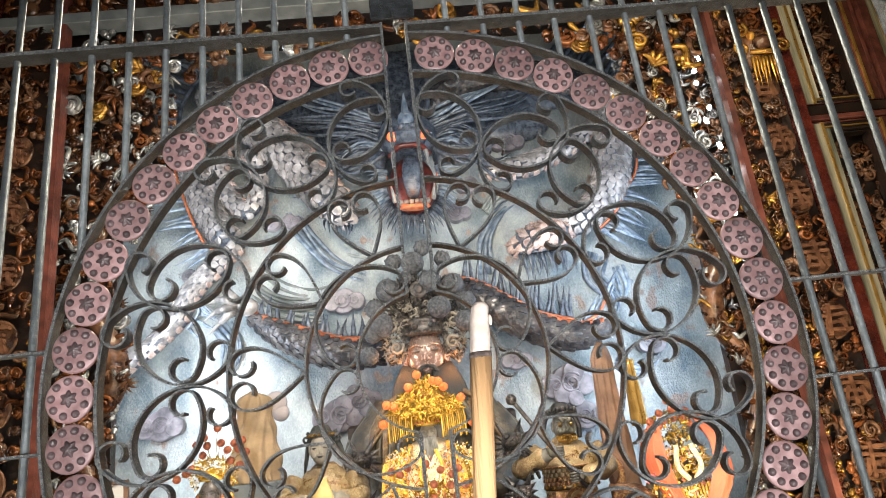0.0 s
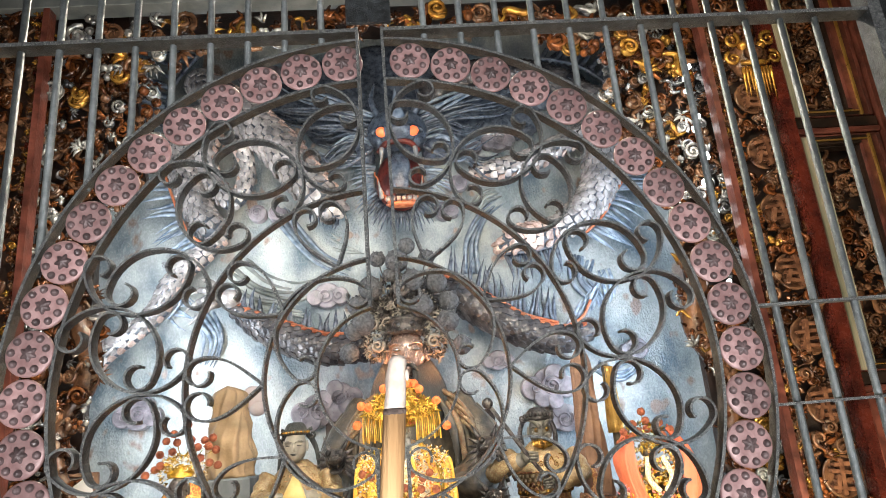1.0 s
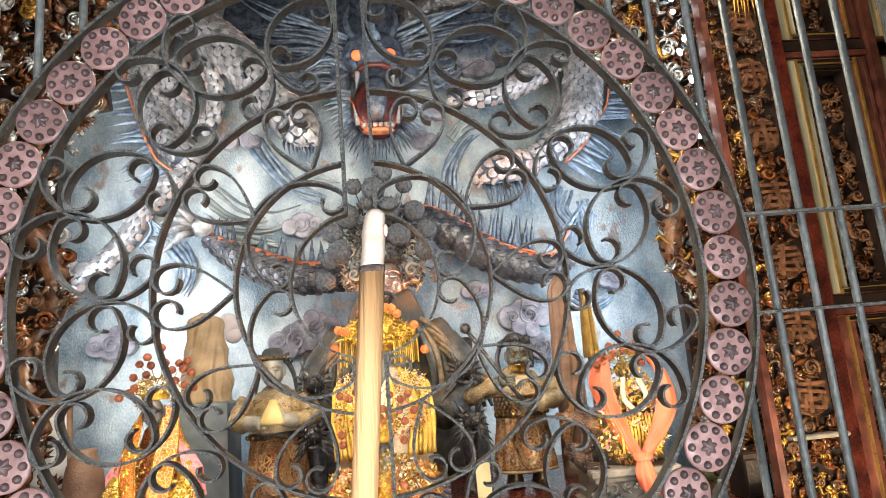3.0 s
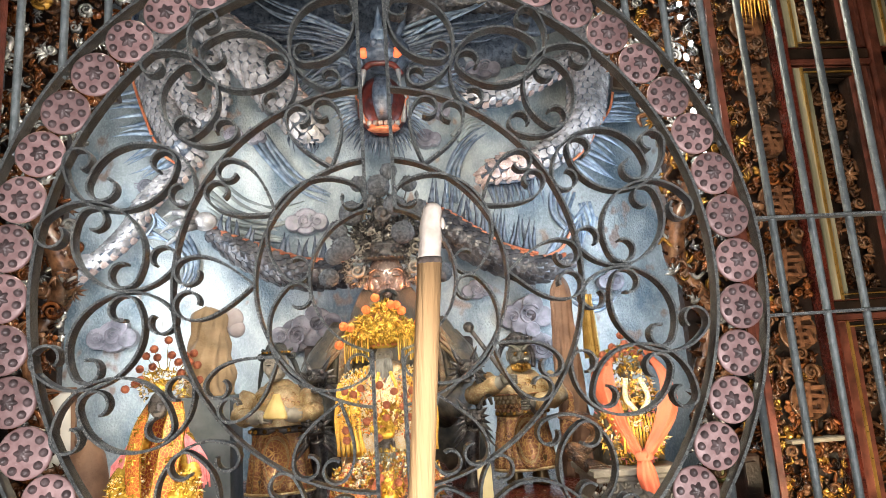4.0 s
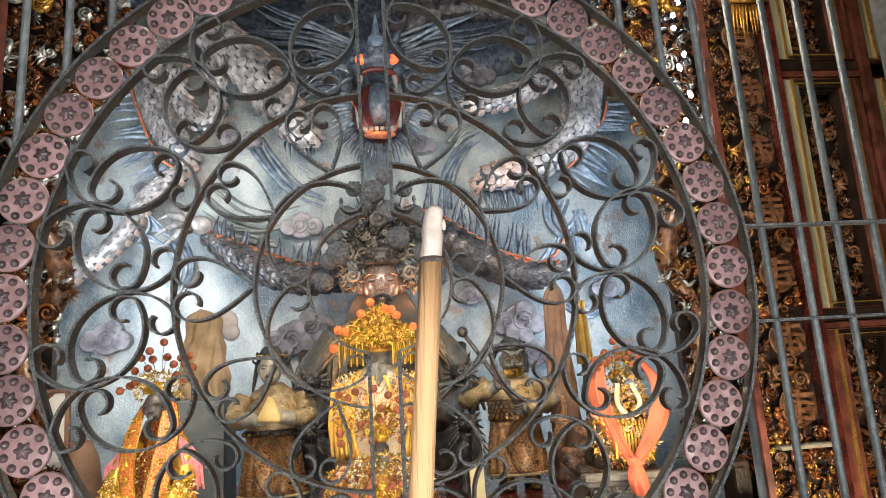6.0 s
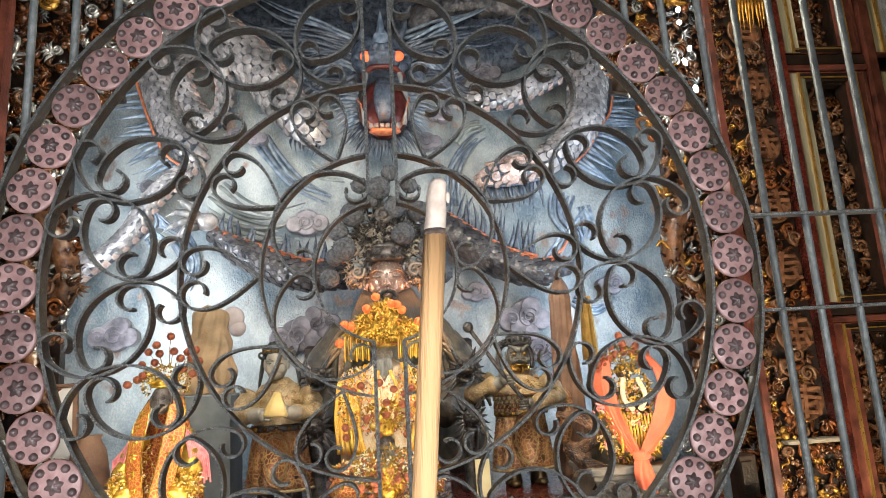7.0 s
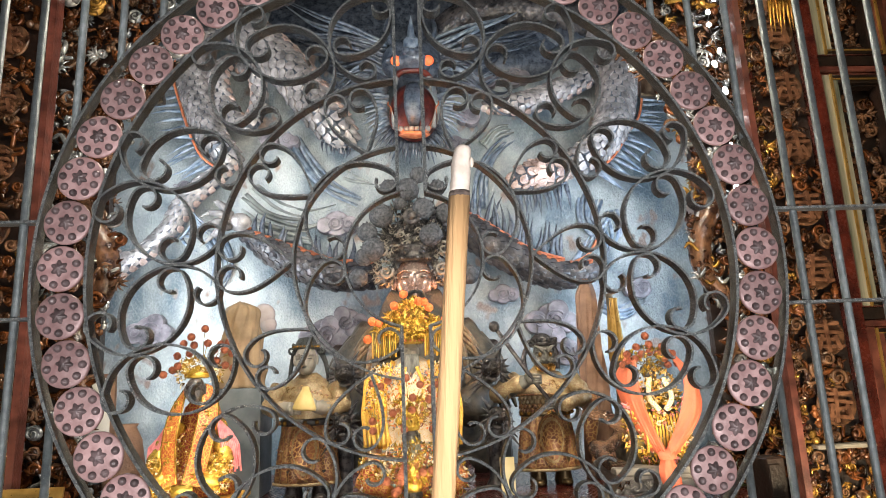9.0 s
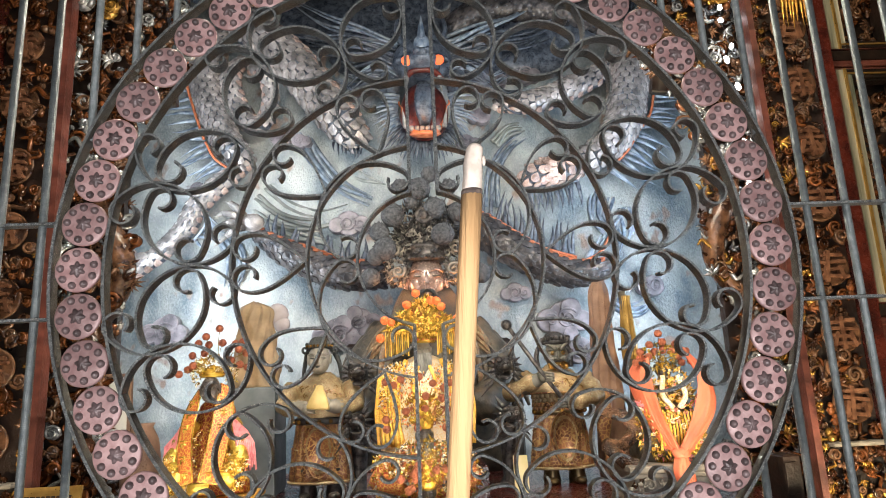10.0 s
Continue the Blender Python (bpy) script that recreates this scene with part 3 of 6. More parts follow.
def serpent(c, pts, radii, size, skin, scales, belly=None, steps=10):
    """A scaled body along pts; scales cover the half that faces the hall."""
    line = curve(pts, steps)
    m = len(line)
    rad = [np.interp(i / (m - 1), np.linspace(0, 1, len(radii)), radii) for i in range(m)]
    c.m = skin
    c.tube(line, [r * 0.95 for r in rad], 12)
    c.m = scales
    dist, nxt, row = 0.0, 0.0, 0
    for i in range(1, m):
        seg = (line[i] - line[i - 1])
        ln = seg.length
        while nxt <= dist + ln:
            u = (nxt - dist) / ln
            p, r = line[i - 1] + seg * u, rad[i - 1] + (rad[i] - rad[i - 1]) * u
            t = seg.normalized()
            s = t.cross(Vector((0, 1, 0))).normalized()
            f = s.cross(t).normalized()
            if f.y > 0:
                f = -f
            k = max(3, int(math.pi * r * 0.98 / size))
            for j in range(k):
                a = (j + (0.5 if row % 2 else 0.0) - (k - 1) / 2) * (math.pi * 0.98 / k)
                if abs(a) > 1.5:
                    continue
                n = f * math.cos(a) + s * math.sin(a)
                c.m = belly if belly is not None and a > 1.0 else scales
                scale_plate(c, p + n * r * 0.95, t, t.cross(n), n, size * random.uniform(0.97, 1.04))
            nxt += size * 0.72
            row += 1
        dist += ln


def fringe(c, pts, n, length, r, out, slot, flat=0.5, jitter=0.25):
    """n spikes along a line, leaning by the way out."""
    line = curve(pts, 12)
    for i in range(n):
        u = i / max(1, n - 1) * (len(line) - 1)
        p = line[min(int(u), len(line) - 2)].lerp(line[min(int(u) + 1, len(line) - 1)], u - int(u))
        w = Vector(out) + Vector((random.uniform(-jitter, jitter), random.uniform(-0.1, 0.1), random.uniform(-jitter, jitter)))
        tip = p + w.normalized() * length * random.uniform(0.75, 1.15)
        c.m = slot
        c.spike(p, tip, r, 5, flat, (random.uniform(-0.02, 0.02), -0.01, random.uniform(-0.02, 0.02)))


def strands(c, pts, n, width, r, slot, wave=0.02):
    """n locks of hair or water side by side along pts."""
    line = curve(pts, 8)
    for k in range(n):
        o = (k / max(1, n - 1) - 0.5) * width
        ph = random.uniform(0, 6)
        q = []
        for i, p in enumerate(line):
            t = (line[min(i + 1, len(line) - 1)] - line[max(i - 1, 0)]).normalized()
            s = t.cross(Vector((0, 1, 0))).normalized()
            u = i / (len(line) - 1)
            q.append(p + s * (o * (1 - 0.45 * u) + wave * math.sin(5 * u + ph)) + Vector((0, -0.012 * math.sin(3 * u + k), 0)))
        c.m = slot
        c.tube(q, [r * (1.1 - 0.9 * (i / (len(q) - 1)) ** 2) for i in range(len(q))], 6)


def cloud_plaque(c, x, z, y, size, sense=1, lobes=4):
    """A flat cloud of rounded lobes with a raised rim and two carved volutes."""
    spots = [(0.0, 0.0, 1.0), (-0.95, -0.1, 0.68), (0.9, -0.15, 0.62), (0.35, 0.55, 0.62), (-0.4, -0.6, 0.6), (0.2, -0.9, 0.45)][:lobes]
    for k, (u, v, r) in enumerate(spots):
        q = size * r
        d = Acc()
        d.lathe((0, 0, 0), [(q, -0.05), (q, 0.008), (q * 0.95, 0.018), (q * 0.85, 0.021), (q * 0.02, 0.022)], 28)
        c.add([(x + sense * size * u + px, y - 0.006 * k - pz, z + size * v + py) for px, py, pz in d.v], d.f)
    c.spiral((x + sense * size * 0.1, y - 0.045, z - size * 0.05), size * 0.62, 1.9, size * 0.075, 0.6, sense, 36)
    c.spiral((x - sense * size * 0.85, y - 0.05, z - size * 0.1), size * 0.40, 1.4, size * 0.065, 2.4, -sense, 26)


# ---- dragon and cloud relief on the north wall ----
random.seed(11)
Y = 3.0
EYE_POINT, DEEPER = Vector((-0.02, -1.6, 1.48)), 1.087
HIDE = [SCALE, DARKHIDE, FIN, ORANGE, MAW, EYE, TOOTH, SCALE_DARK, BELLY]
dragon = thing("dragon_relief", "grey scaled dragon relief with glowing eyes on the wall", "relief")


def set_back(c):
    """Moves a relief piece onto the wall, enlarged about the eye height of the hall."""
    c.v = [tuple(EYE_POINT + (Vector(p) - EYE_POINT) * DEEPER) for p in c.v]
    return c


def coil(pts, radii, size, scales, belly=None):
    c = Acc()
    serpent(c, [(x, Y + d, z) for x, d, z in pts], radii, size, 1, scales, belly)
    part("body_coil", set_back(c), HIDE, dragon, smooth=False)


def fin(pts, n, length, r, out, slot, root=None, jitter=0.16):
    c = Acc()
    fringe(c, [(x, Y, z) for x, z in pts], n, length, r, out, slot, 0.45, jitter)
    ridge = Acc()
    ridge.m = slot if root is None else root
    ridge.tube([p + Vector((0, -0.03, 0)) for p in curve([(x, Y, z) for x, z in pts], 12)], r * 0.6, 6)
    ob = part("fin", set_back(ridge), HIDE, dragon, smooth=True)
    for q, _ in set_back(c).pieces():
        part("fin_ray", q, HIDE, ob, smooth=True)


# slots: 0 scales, 1 dark hide, 2 fin, 3 orange, 4 mouth, 5 eye, 6 tooth, 7 dark scales, 8 belly
coil([(-1.52, 0.1, 4.5), (-1.30, 0, 4.27), (-1.08, 0, 4.07), (-0.87, 0, 3.84), (-0.71, 0, 3.60), (-0.56, 0.0, 3.41), (-0.44, 0.10, 3.28)], [0.14, 0.16, 0.17, 0.175, 0.17, 0.155, 0.10], 0.078, 0, 8)
coil([(-1.52, 0.08, 4.22), (-1.63, 0, 4.02), (-1.62, 0, 3.80), (-1.55, 0, 3.56), (-1.47, 0, 3.36), (-1.38, 0.0, 3.22), (-1.30, 0.10, 3.16)], [0.08, 0.11, 0.125, 0.125, 0.12, 0.11, 0.06], 0.058, 0)
coil([(-1.36, 0.06, 4.0), (-1.43, 0, 3.84), (-1.41, 0, 3.66), (-1.32, 0, 3.50), (-1.22, 0, 3.42), (-1.14, 0, 3.52), (-1.12, 0, 3.70), (-1.17, 0, 3.86), (-1.27, 0.06, 3.92)], [0.05, 0.085, 0.095, 0.085, 0.075, 0.065, 0.065, 0.06, 0.04], 0.060, 0, 8)
coil([(-1.33, 0.06, 3.13), (-1.44, 0, 3.0), (-1.56, 0, 2.90), (-1.66, 0, 2.78), (-1.74, 0, 2.62), (-1.90, 0, 2.46), (-2.10, 0, 2.30), (-2.25, 0.08, 2.12)], [0.06, 0.08, 0.08, 0.085, 0.08, 0.07, 0.06, 0.04], 0.055, 0, 8)
coil([(-1.20, 0.05, 2.58), (-1.03, 0, 2.45), (-0.88, 0, 2.37), (-0.70, 0, 2.29), (-0.52, 0, 2.24), (-0.28, 0.06, 2.24)], [0.06, 0.10, 0.12, 0.125, 0.12, 0.10], 0.058, 7, 3)
coil([(0.22, 0.08, 2.66), (0.42, 0, 2.56), (0.66, 0, 2.40), (0.90, 0, 2.26), (1.14, 0, 2.19), (1.38, 0, 2.24)], [0.12, 0.135, 0.135, 0.125, 0.11, 0.06], 0.058, 7, 3)
coil([(1.58, 0.06, 4.22), (1.70, 0, 4.06), (1.70, 0, 3.82), (1.65, 0, 3.58), (1.61, 0, 3.38), (1.48, 0, 3.20), (1.32, 0, 3.08), (1.15, 0.06, 3.04)], [0.10, 0.15, 0.165, 0.165, 0.155, 0.14, 0.12, 0.07], 0.066, 0)
coil([(1.24, 0.08, 3.03), (1.12, 0, 2.99), (0.98, 0, 2.98), (0.86, 0, 2.95), (0.76, 0.07, 2.90)], [0.07, 0.115, 0.12, 0.10, 0.05], 0.07, 8)
coil([(1.60, 0.06, 3.92), (1.44, 0, 3.78), (1.22, 0, 3.67), (1.00, 0, 3.58), (0.82, 0, 3.55), (0.64, 0.08, 3.57)], [0.06, 0.09, 0.10, 0.10, 0.09, 0.05], 0.06, 0, 8)
coil([(0.30, 0.18, 4.28), (0.6, 0.12, 4.42), (1.0, 0.12, 4.46), (1.45, 0.12, 4.36), (1.75, 0.16, 4.18)], [0.13, 0.15, 0.15, 0.13, 0.1], 0.055, 7)
fin([(-1.75, 3.98), (-1.76, 3.80), (-1.69, 3.55), (-1.61, 3.32)], 13, 0.27, 0.018, (-1, 0, -0.10), 2, 3)
fin([(-1.60, 3.30), (-1.53, 3.17), (-1.42, 3.08)], 9, 0.25, 0.016, (-0.85, 0, -0.45), 2, 3)
fin([(-1.62, 2.78), (-1.58, 2.66), (-1.66, 2.54)], 8, 0.2, 0.014, (0.8, 0, -0.5), 2)
fin([(1.87, 3.98), (1.88, 3.74), (1.83, 3.46), (1.74, 3.32)], 17, 0.27, 0.018, (1, 0, -0.06), 2, 3)
fin([(1.72, 3.30), (1.60, 3.12), (1.44, 2.98)], 12, 0.30, 0.018, (0.75, 0, -0.6), 2, 3)
fin([(1.20, 2.90), (1.04, 2.87), (0.92, 2.86), (0.80, 2.86)], 11, 0.20, 0.02, (0.12, 0, -1), 1)
fin([(-0.64, 3.28), (-0.52, 3.24), (-0.42, 3.24)], 9, 0.09, 0.012, (0.0, 0, -1), 1)
fin([(-1.12, 2.56), (-0.97, 2.48), (-0.80, 2.41), (-0.60, 2.36), (-0.42, 2.34)], 13, 0.19, 0.026, (0.1, 0, 1), 1, 3, 0.2)
fin([(0.36, 2.70), (0.62, 2.56), (0.88, 2.40), (1.14, 2.31)], 24, 0.26, 0.018, (0.12, 0, 1), 1, 3, 0.25)
fin([(1.20, 2.28), (1.32, 2.34), (1.40, 2.46)], 9, 0.26, 0.018, (0.6, 0, 0.8), 2, 3)
fin([(-1.75, 4.1), (-1.7, 4.4), (-1.5, 4.7)], 9, 0.42, 0.03, (-0.9, 0, 0.4), 1)
fin([(1.3, 4.52), (1.6, 4.42), (1.85, 4.2)], 13, 0.4, 0.024, (0.6, 0, 0.7), 1)
# dark massed hair and cloud that also stand in for shade behind the head
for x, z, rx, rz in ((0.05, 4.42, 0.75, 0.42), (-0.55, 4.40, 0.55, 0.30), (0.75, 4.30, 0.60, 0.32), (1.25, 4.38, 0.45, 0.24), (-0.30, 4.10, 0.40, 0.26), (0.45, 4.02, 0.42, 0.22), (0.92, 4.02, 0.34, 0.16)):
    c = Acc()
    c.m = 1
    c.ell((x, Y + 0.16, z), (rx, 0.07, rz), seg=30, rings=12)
    part("mane_backing", set_back(c), HIDE, dragon, "blue-black massed hair doubling as shade behind the head", smooth=True)
# mane and head
a = Acc()
for s in (-1, 1):
    for k in range(7):
        z0 = 4.30 - 0.07 * k
        ex, ez = (0.85 + 0.28 * math.sin(k * 1.3)) * (1 - 0.05 * k), 0.44 - 0.11 * k
        strands(a, [(-0.035 + s * 0.2, 2.98, z0), (-0.035 + s * (0.2 + ex * 0.35), 2.95, z0 + ez * 0.2 + 0.05), (-0.035 + s * (0.2 + ex * 0.7), 3.0, z0 + ez * 0.75 - 0.04), (-0.035 + s * (0.2 + ex), 3.06, z0 + ez + 0.06)], 4, 0.10, 0.016, 1 if k % 4 else 2, 0.02)
mane, a = a, Acc()
for s in (-1, 1):
    a.m = 1
    a.tube(curve([(-0.035 + s * 0.2, 2.75, 3.86), (-0.035 + s * 0.45, 2.78, 3.72), (-0.035 + s * 0.62, 2.85, 3.86), (-0.035 + s * 0.8, 2.95, 4.02)], 8), [0.022 * (1 - i / 30) for i in range(25)], 6)
# head: skull, brow, muzzle, open jaws
hx = -0.035
a.m = 1
a.ell((hx, 3.0, 4.12), (0.26, 0.22, 0.24), seg=18, rings=10)
a.ell((hx, 2.78, 3.99), (0.15, 0.16, 0.085), seg=16, rings=8)
a.ell((hx, 2.66, 4.02), (0.075, 0.06, 0.05), seg=12, rings=7)
for s in (-1, 1):
    a.ell((hx + s * 0.045, 2.62, 4.03), (0.034, 0.03, 0.03), seg=8, rings=6)
    a.ell((hx + s * 0.14, 2.82, 4.075), (0.085, 0.05, 0.035), (0, s * 18, 0), seg=10, rings=6)
    a.tube(curve([(hx + s * 0.12, 2.95, 4.25), (hx + s * 0.2, 2.92, 4.42), (hx + s * 0.17, 2.95, 4.62)], 6), [0.04 * (1 - i / 15) for i in range(13)], 7)
    a.ell((hx + s * 0.27, 2.93, 3.92), (0.07, 0.05, 0.12), (0, s * 25, 0), seg=10, rings=6)
a.m = 2
a.ell((hx, 2.8, 4.2), (0.07, 0.05, 0.09), seg=10, rings=6)
a.spike((hx, 2.8, 4.2), (hx, 2.72, 4.42), 0.04)
a.m = 5
for s in (-1, 1):
    a.ell((hx + s * 0.125, 2.70, 3.985), (0.044, 0.036, 0.044), seg=12, rings=8)
a.m = 4
a.ell((hx, 2.97, 3.62), (0.2, 0.17, 0.30), seg=18, rings=10)
a.m = 3
line = [(hx + 0.2 * math.sin(t) * (1.0 if math.cos(t) < 0 else 0.88), 2.80 - 0.03 * math.cos(t), 3.62 - 0.28 * math.cos(t)) for t in np.linspace(-1.75, 1.75, 34)]
a.tube(line, [0.006 + 0.02 * math.sin(math.pi * i / 33) ** 2 for i in range(34)], 8)
a.ell((hx, 2.76, 3.345), (0.125, 0.045, 0.028), seg=14, rings=7)
a.m = 4
a.tube(curve([(hx - 0.16, 2.79, 3.84), (hx - 0.08, 2.73, 3.90), (hx + 0.08, 2.73, 3.90), (hx + 0.16, 2.79, 3.84)], 6), 0.024, 8)
a.m = 1
a.tube(curve([(hx, 2.86, 3.86), (hx + 0.005, 2.74, 3.7), (hx, 2.74, 3.52), (hx, 2.80, 3.44)], 6), [0.05, 0.055, 0.06, 0.065, 0.07, 0.075, 0.08, 0.08, 0.08, 0.078, 0.075, 0.07, 0.065, 0.06, 0.055, 0.05, 0.045, 0.04, 0.03], 10, 0.5)
a.m = 6
for k in range(6):
    a.box((hx - 0.105 + 0.042 * k, 2.765, 3.40), (0.034, 0.03, 0.045), bev=0.008)
for s in (-1, 1):
    a.spike((hx + s * 0.13, 2.75, 3.86), (hx + s * 0.145, 2.73, 3.70), 0.022)
    a.spike((hx + s * 0.15, 2.75, 3.40), (hx + s * 0.17, 2.73, 3.56), 0.02)
# beard round the jaw
for k in range(44):
    t = -2.0 + 4.0 * k / 43
    p = Vector((hx + 0.215 * math.sin(t), 2.86, 3.62 - 0.30 * math.cos(t)))
    w = Vector((math.sin(t) * 0.9, random.uniform(-0.2, 0.1), -math.cos(t) - 0.35)).normalized()
    a.m = 2 if abs(t) > 1.1 else 1
    a.spike(p, p + w * random.uniform(0.15, 0.24), 0.019, 5, 0.7, (0, -0.03, 0))
for nm, q in (("mane", mane), ("head", a)):
    q.v = [(x * 0.943 + 0.088, y, 3.224 + (z - 3.345) * 0.87) for x, y, z in q.v]
    base, loose = Acc(), []
    for k, (piece, slot) in enumerate(set_back(q).pieces()):
        kind_of = "mane_lock" if nm == "mane" else {5: "eye", 6: "tooth"}.get(slot, "beard_lock" if len(piece.v) == 25 else "")
        if kind_of and k:
            loose.append((kind_of, piece))
        else:
            base.m = slot
            base.add(piece.v, piece.f)
    ob = part(nm, base, HIDE, dragon, smooth=True)
    for kind_of, piece in loose:
        part(kind_of, piece, HIDE, ob, smooth=True)
# claws
for cx, cz, s in ((-2.02, 2.40, -1), (-1.24, 2.66, -1)):
    a = Acc()
    a.ell((cx, 2.98, cz), (0.09, 0.06, 0.07), seg=10, rings=6)
    for k in range(4):
        an = -0.6 + 0.45 * k
        p = Vector((cx + s * 0.07 * math.cos(an), 2.95, cz + 0.07 * math.sin(an)))
        q = p + Vector((s * 0.13 * math.cos(an), -0.04, 0.13 * math.sin(an)))
        a.tube([p, (p + q) / 2 + Vector((0, -0.03, 0.01)), q], [0.03, 0.028, 0.022], 7)
        a.m = 6
        a.spike(q, q + Vector((s * 0.09 * math.cos(an + 0.5), -0.02, 0.09 * math.sin(an - 0.7))), 0.018)
        a.m = 0
    part("claw", set_back(a), HIDE, dragon, smooth=True)

clouds = thing("cloud_relief", "grey-green swirling cloud and water relief on the wall", "relief")
for x, z, size, s, lobes in ((1.05, 1.88, 0.13, 1, 6), (1.14, 1.64, 0.10, -1, 4), (0.69, 2.09, 0.075, -1, 3), (-0.64, 1.83, 0.12, 1, 5), (-0.48, 1.92, 0.10, -1, 5), (-0.55, 2.67, 0.10, -1, 3), (-1.07, 3.36, 0.07, 1, 1), (-0.93, 3.35, 0.06, -1, 2),
                            (0.52, 3.52, 0.07, 1, 2), (0.38, 3.29, 0.075, -1, 2), (0.88, 3.87, 0.09, 1, 3), (0.61, 3.83, 0.08, -1, 3), (-1.70, 2.98, 0.06, 1, 1), (-1.9, 1.9, 0.11, 1, 4), (1.75, 2.1, 0.08, 1, 2), (-1.05, 4.6, 0.12, 1, 3)):
    a = Acc()
    cloud_plaque(a, x, z, 3.14, size, s, lobes)
    part("cloud", set_back(a), PLUM, clouds, smooth=False)
for pts, n, w, m in (
    ([(-0.95, 3.15, 3.48), (-0.80, 3.1, 3.20), (-0.62, 3.1, 2.98), (-0.38, 3.12, 2.86)], 5, 0.13, FIN), ([(-0.55, 3.16, 3.16), (-0.42, 3.14, 3.06), (-0.22, 3.15, 3.00)], 3, 0.08, CLOUD),
    ([(-1.25, 3.15, 2.95), (-1.05, 3.12, 2.78), (-0.80, 3.12, 2.72), (-0.55, 3.15, 2.80)], 5, 0.22, CLOUD), ([(-1.12, 3.15, 2.66), (-0.9, 3.12, 2.60), (-0.68, 3.14, 2.56)], 4, 0.12, CLOUD),
    ([(0.55, 3.13, 2.78), (0.58, 3.1, 3.03), (0.72, 3.1, 3.25), (0.95, 3.14, 3.42)], 5, 0.10, FIN), ([(0.62, 3.13, 3.30), (0.74, 3.1, 3.40), (0.90, 3.14, 3.46)], 4, 0.10, CLOUD),
    ([(1.45, 3.15, 2.86), (1.40, 3.1, 2.66), (1.50, 3.1, 2.48), (1.42, 3.15, 2.30)], 6, 0.18, FIN), ([(1.62, 3.15, 2.74), (1.64, 3.12, 2.52), (1.54, 3.14, 2.30)], 4, 0.12, FIN),
    ([(-1.5, 3.15, 2.62), (-1.40, 3.12, 2.42), (-1.46, 3.14, 2.22)], 5, 0.16, FIN), ([(1.45, 3.16, 2.0), (1.60, 3.12, 1.93), (1.80, 3.14, 2.02)], 4, 0.10, FIN)):
    a = Acc()
    strands(a, [(x, y + 0.075, z) for x, y, z in pts], n, w, 0.017, 0, 0.012)
    tagged(part("stream", set_back(a), m, clouds, smooth=True), kind="stuff")


# ---- carved and gilded screens ----
def motif(c, x, y, z, size, rnd, slots):
    """One small carved motif: volute, leaf spray, berry cluster, curling stem or flame."""
    c.m = rnd.choice(slots)
    kind = rnd.random()
    if kind < 0.28:
        c.spiral((x, y - size * 0.25, z), size * 0.5, rnd.uniform(1.1, 1.7), size * 0.13, rnd.uniform(0, 6.3), rnd.choice((-1, 1)), 16)
        c.ell((x, y, z), (size * 0.5, size * 0.25, size * 0.45), seg=8, rings=5)
    elif kind < 0.62:
        a0 = rnd.uniform(0, 6.3)
        for k in range(rnd.randint(4, 6)):
            an = a0 + (k - 2) * 0.55
            b = Vector((x, y - size * 0.1, z))
            t = b + Vector((math.cos(an), rnd.uniform(-0.35, 0.0), math.sin(an))) * size * rnd.uniform(0.55, 0.85)
            c.spike(b, t, size * 0.16, 5, 0.6, (rnd.uniform(-0.1, 0.1) * size, -0.22 * size, rnd.uniform(-0.1, 0.1) * size))
    elif kind < 0.76:
        for k in range(rnd.randint(4, 7)):
            c.ell((x + rnd.uniform(-0.4, 0.4) * size, y - rnd.uniform(0.05, 0.3) * size, z + rnd.uniform(-0.4, 0.4) * size), size * rnd.uniform(0.14, 0.26), seg=7, rings=5)
    elif kind < 0.9:
        a0 = rnd.uniform(0, 6.3)
        d = Vector((math.cos(a0), 0, math.sin(a0)))
        e = Vector((-d.z, 0, d.x))
        b = Vector((x, y - size * 0.2, z))
        c.tube(curve([b - d * size * 0.8, b - d * size * 0.3 + e * size * 0.35, b + d * size * 0.3 - e * size * 0.3, b + d * size * 0.8 + e * size * 0.1], 5), [size * (0.08 + 0.09 * math.sin(math.pi * i / 15)) for i in range(16)], 7)
    else:
        c.ell((x, y - size * 0.15, z + size * 0.28), size * 0.18, seg=8, rings=6)
        c.ell((x, y - size * 0.1, z - size * 0.08), (size * 0.26, size * 0.2, size * 0.34), seg=8, rings=6)
        c.spike((x - size * 0.15, y - size * 0.15, z + size * 0.1), (x - size * 0.45, y - size * 0.3, z - size * 0.1), size * 0.09)
        c.spike((x + size * 0.15, y - size * 0.15, z + size * 0.1), (x + size * 0.42, y - size * 0.28, z + size * 0.25), size * 0.09)


def carve(x0, x1, z0, z1, y, step, seed, slots, deep=0.05, keep=None):
    c = Acc()
    rnd = random.Random(seed)
    z = z0
    while z < z1:
        x = x0
        while x < x1:
            px, pz = x + rnd.uniform(-0.4, 0.4) * step, z + rnd.uniform(-0.4, 0.4) * step
            if keep is None or keep(px, pz):
                motif(c, px, y - rnd.uniform(0, deep), pz, step * rnd.uniform(0.8, 1.5), rnd, slots)
            x += step * 0.85
        z += step * 0.85
    return c


STROKE = mat("raised_brown_stroke", (0.07, 0.03, 0.017), (0.19, 0.09, 0.05), 20, 0.2, 0.05, 0.3, 80)
CARVE = [GILT, WOODCUT, GILT_BRIGHT, SILVER]


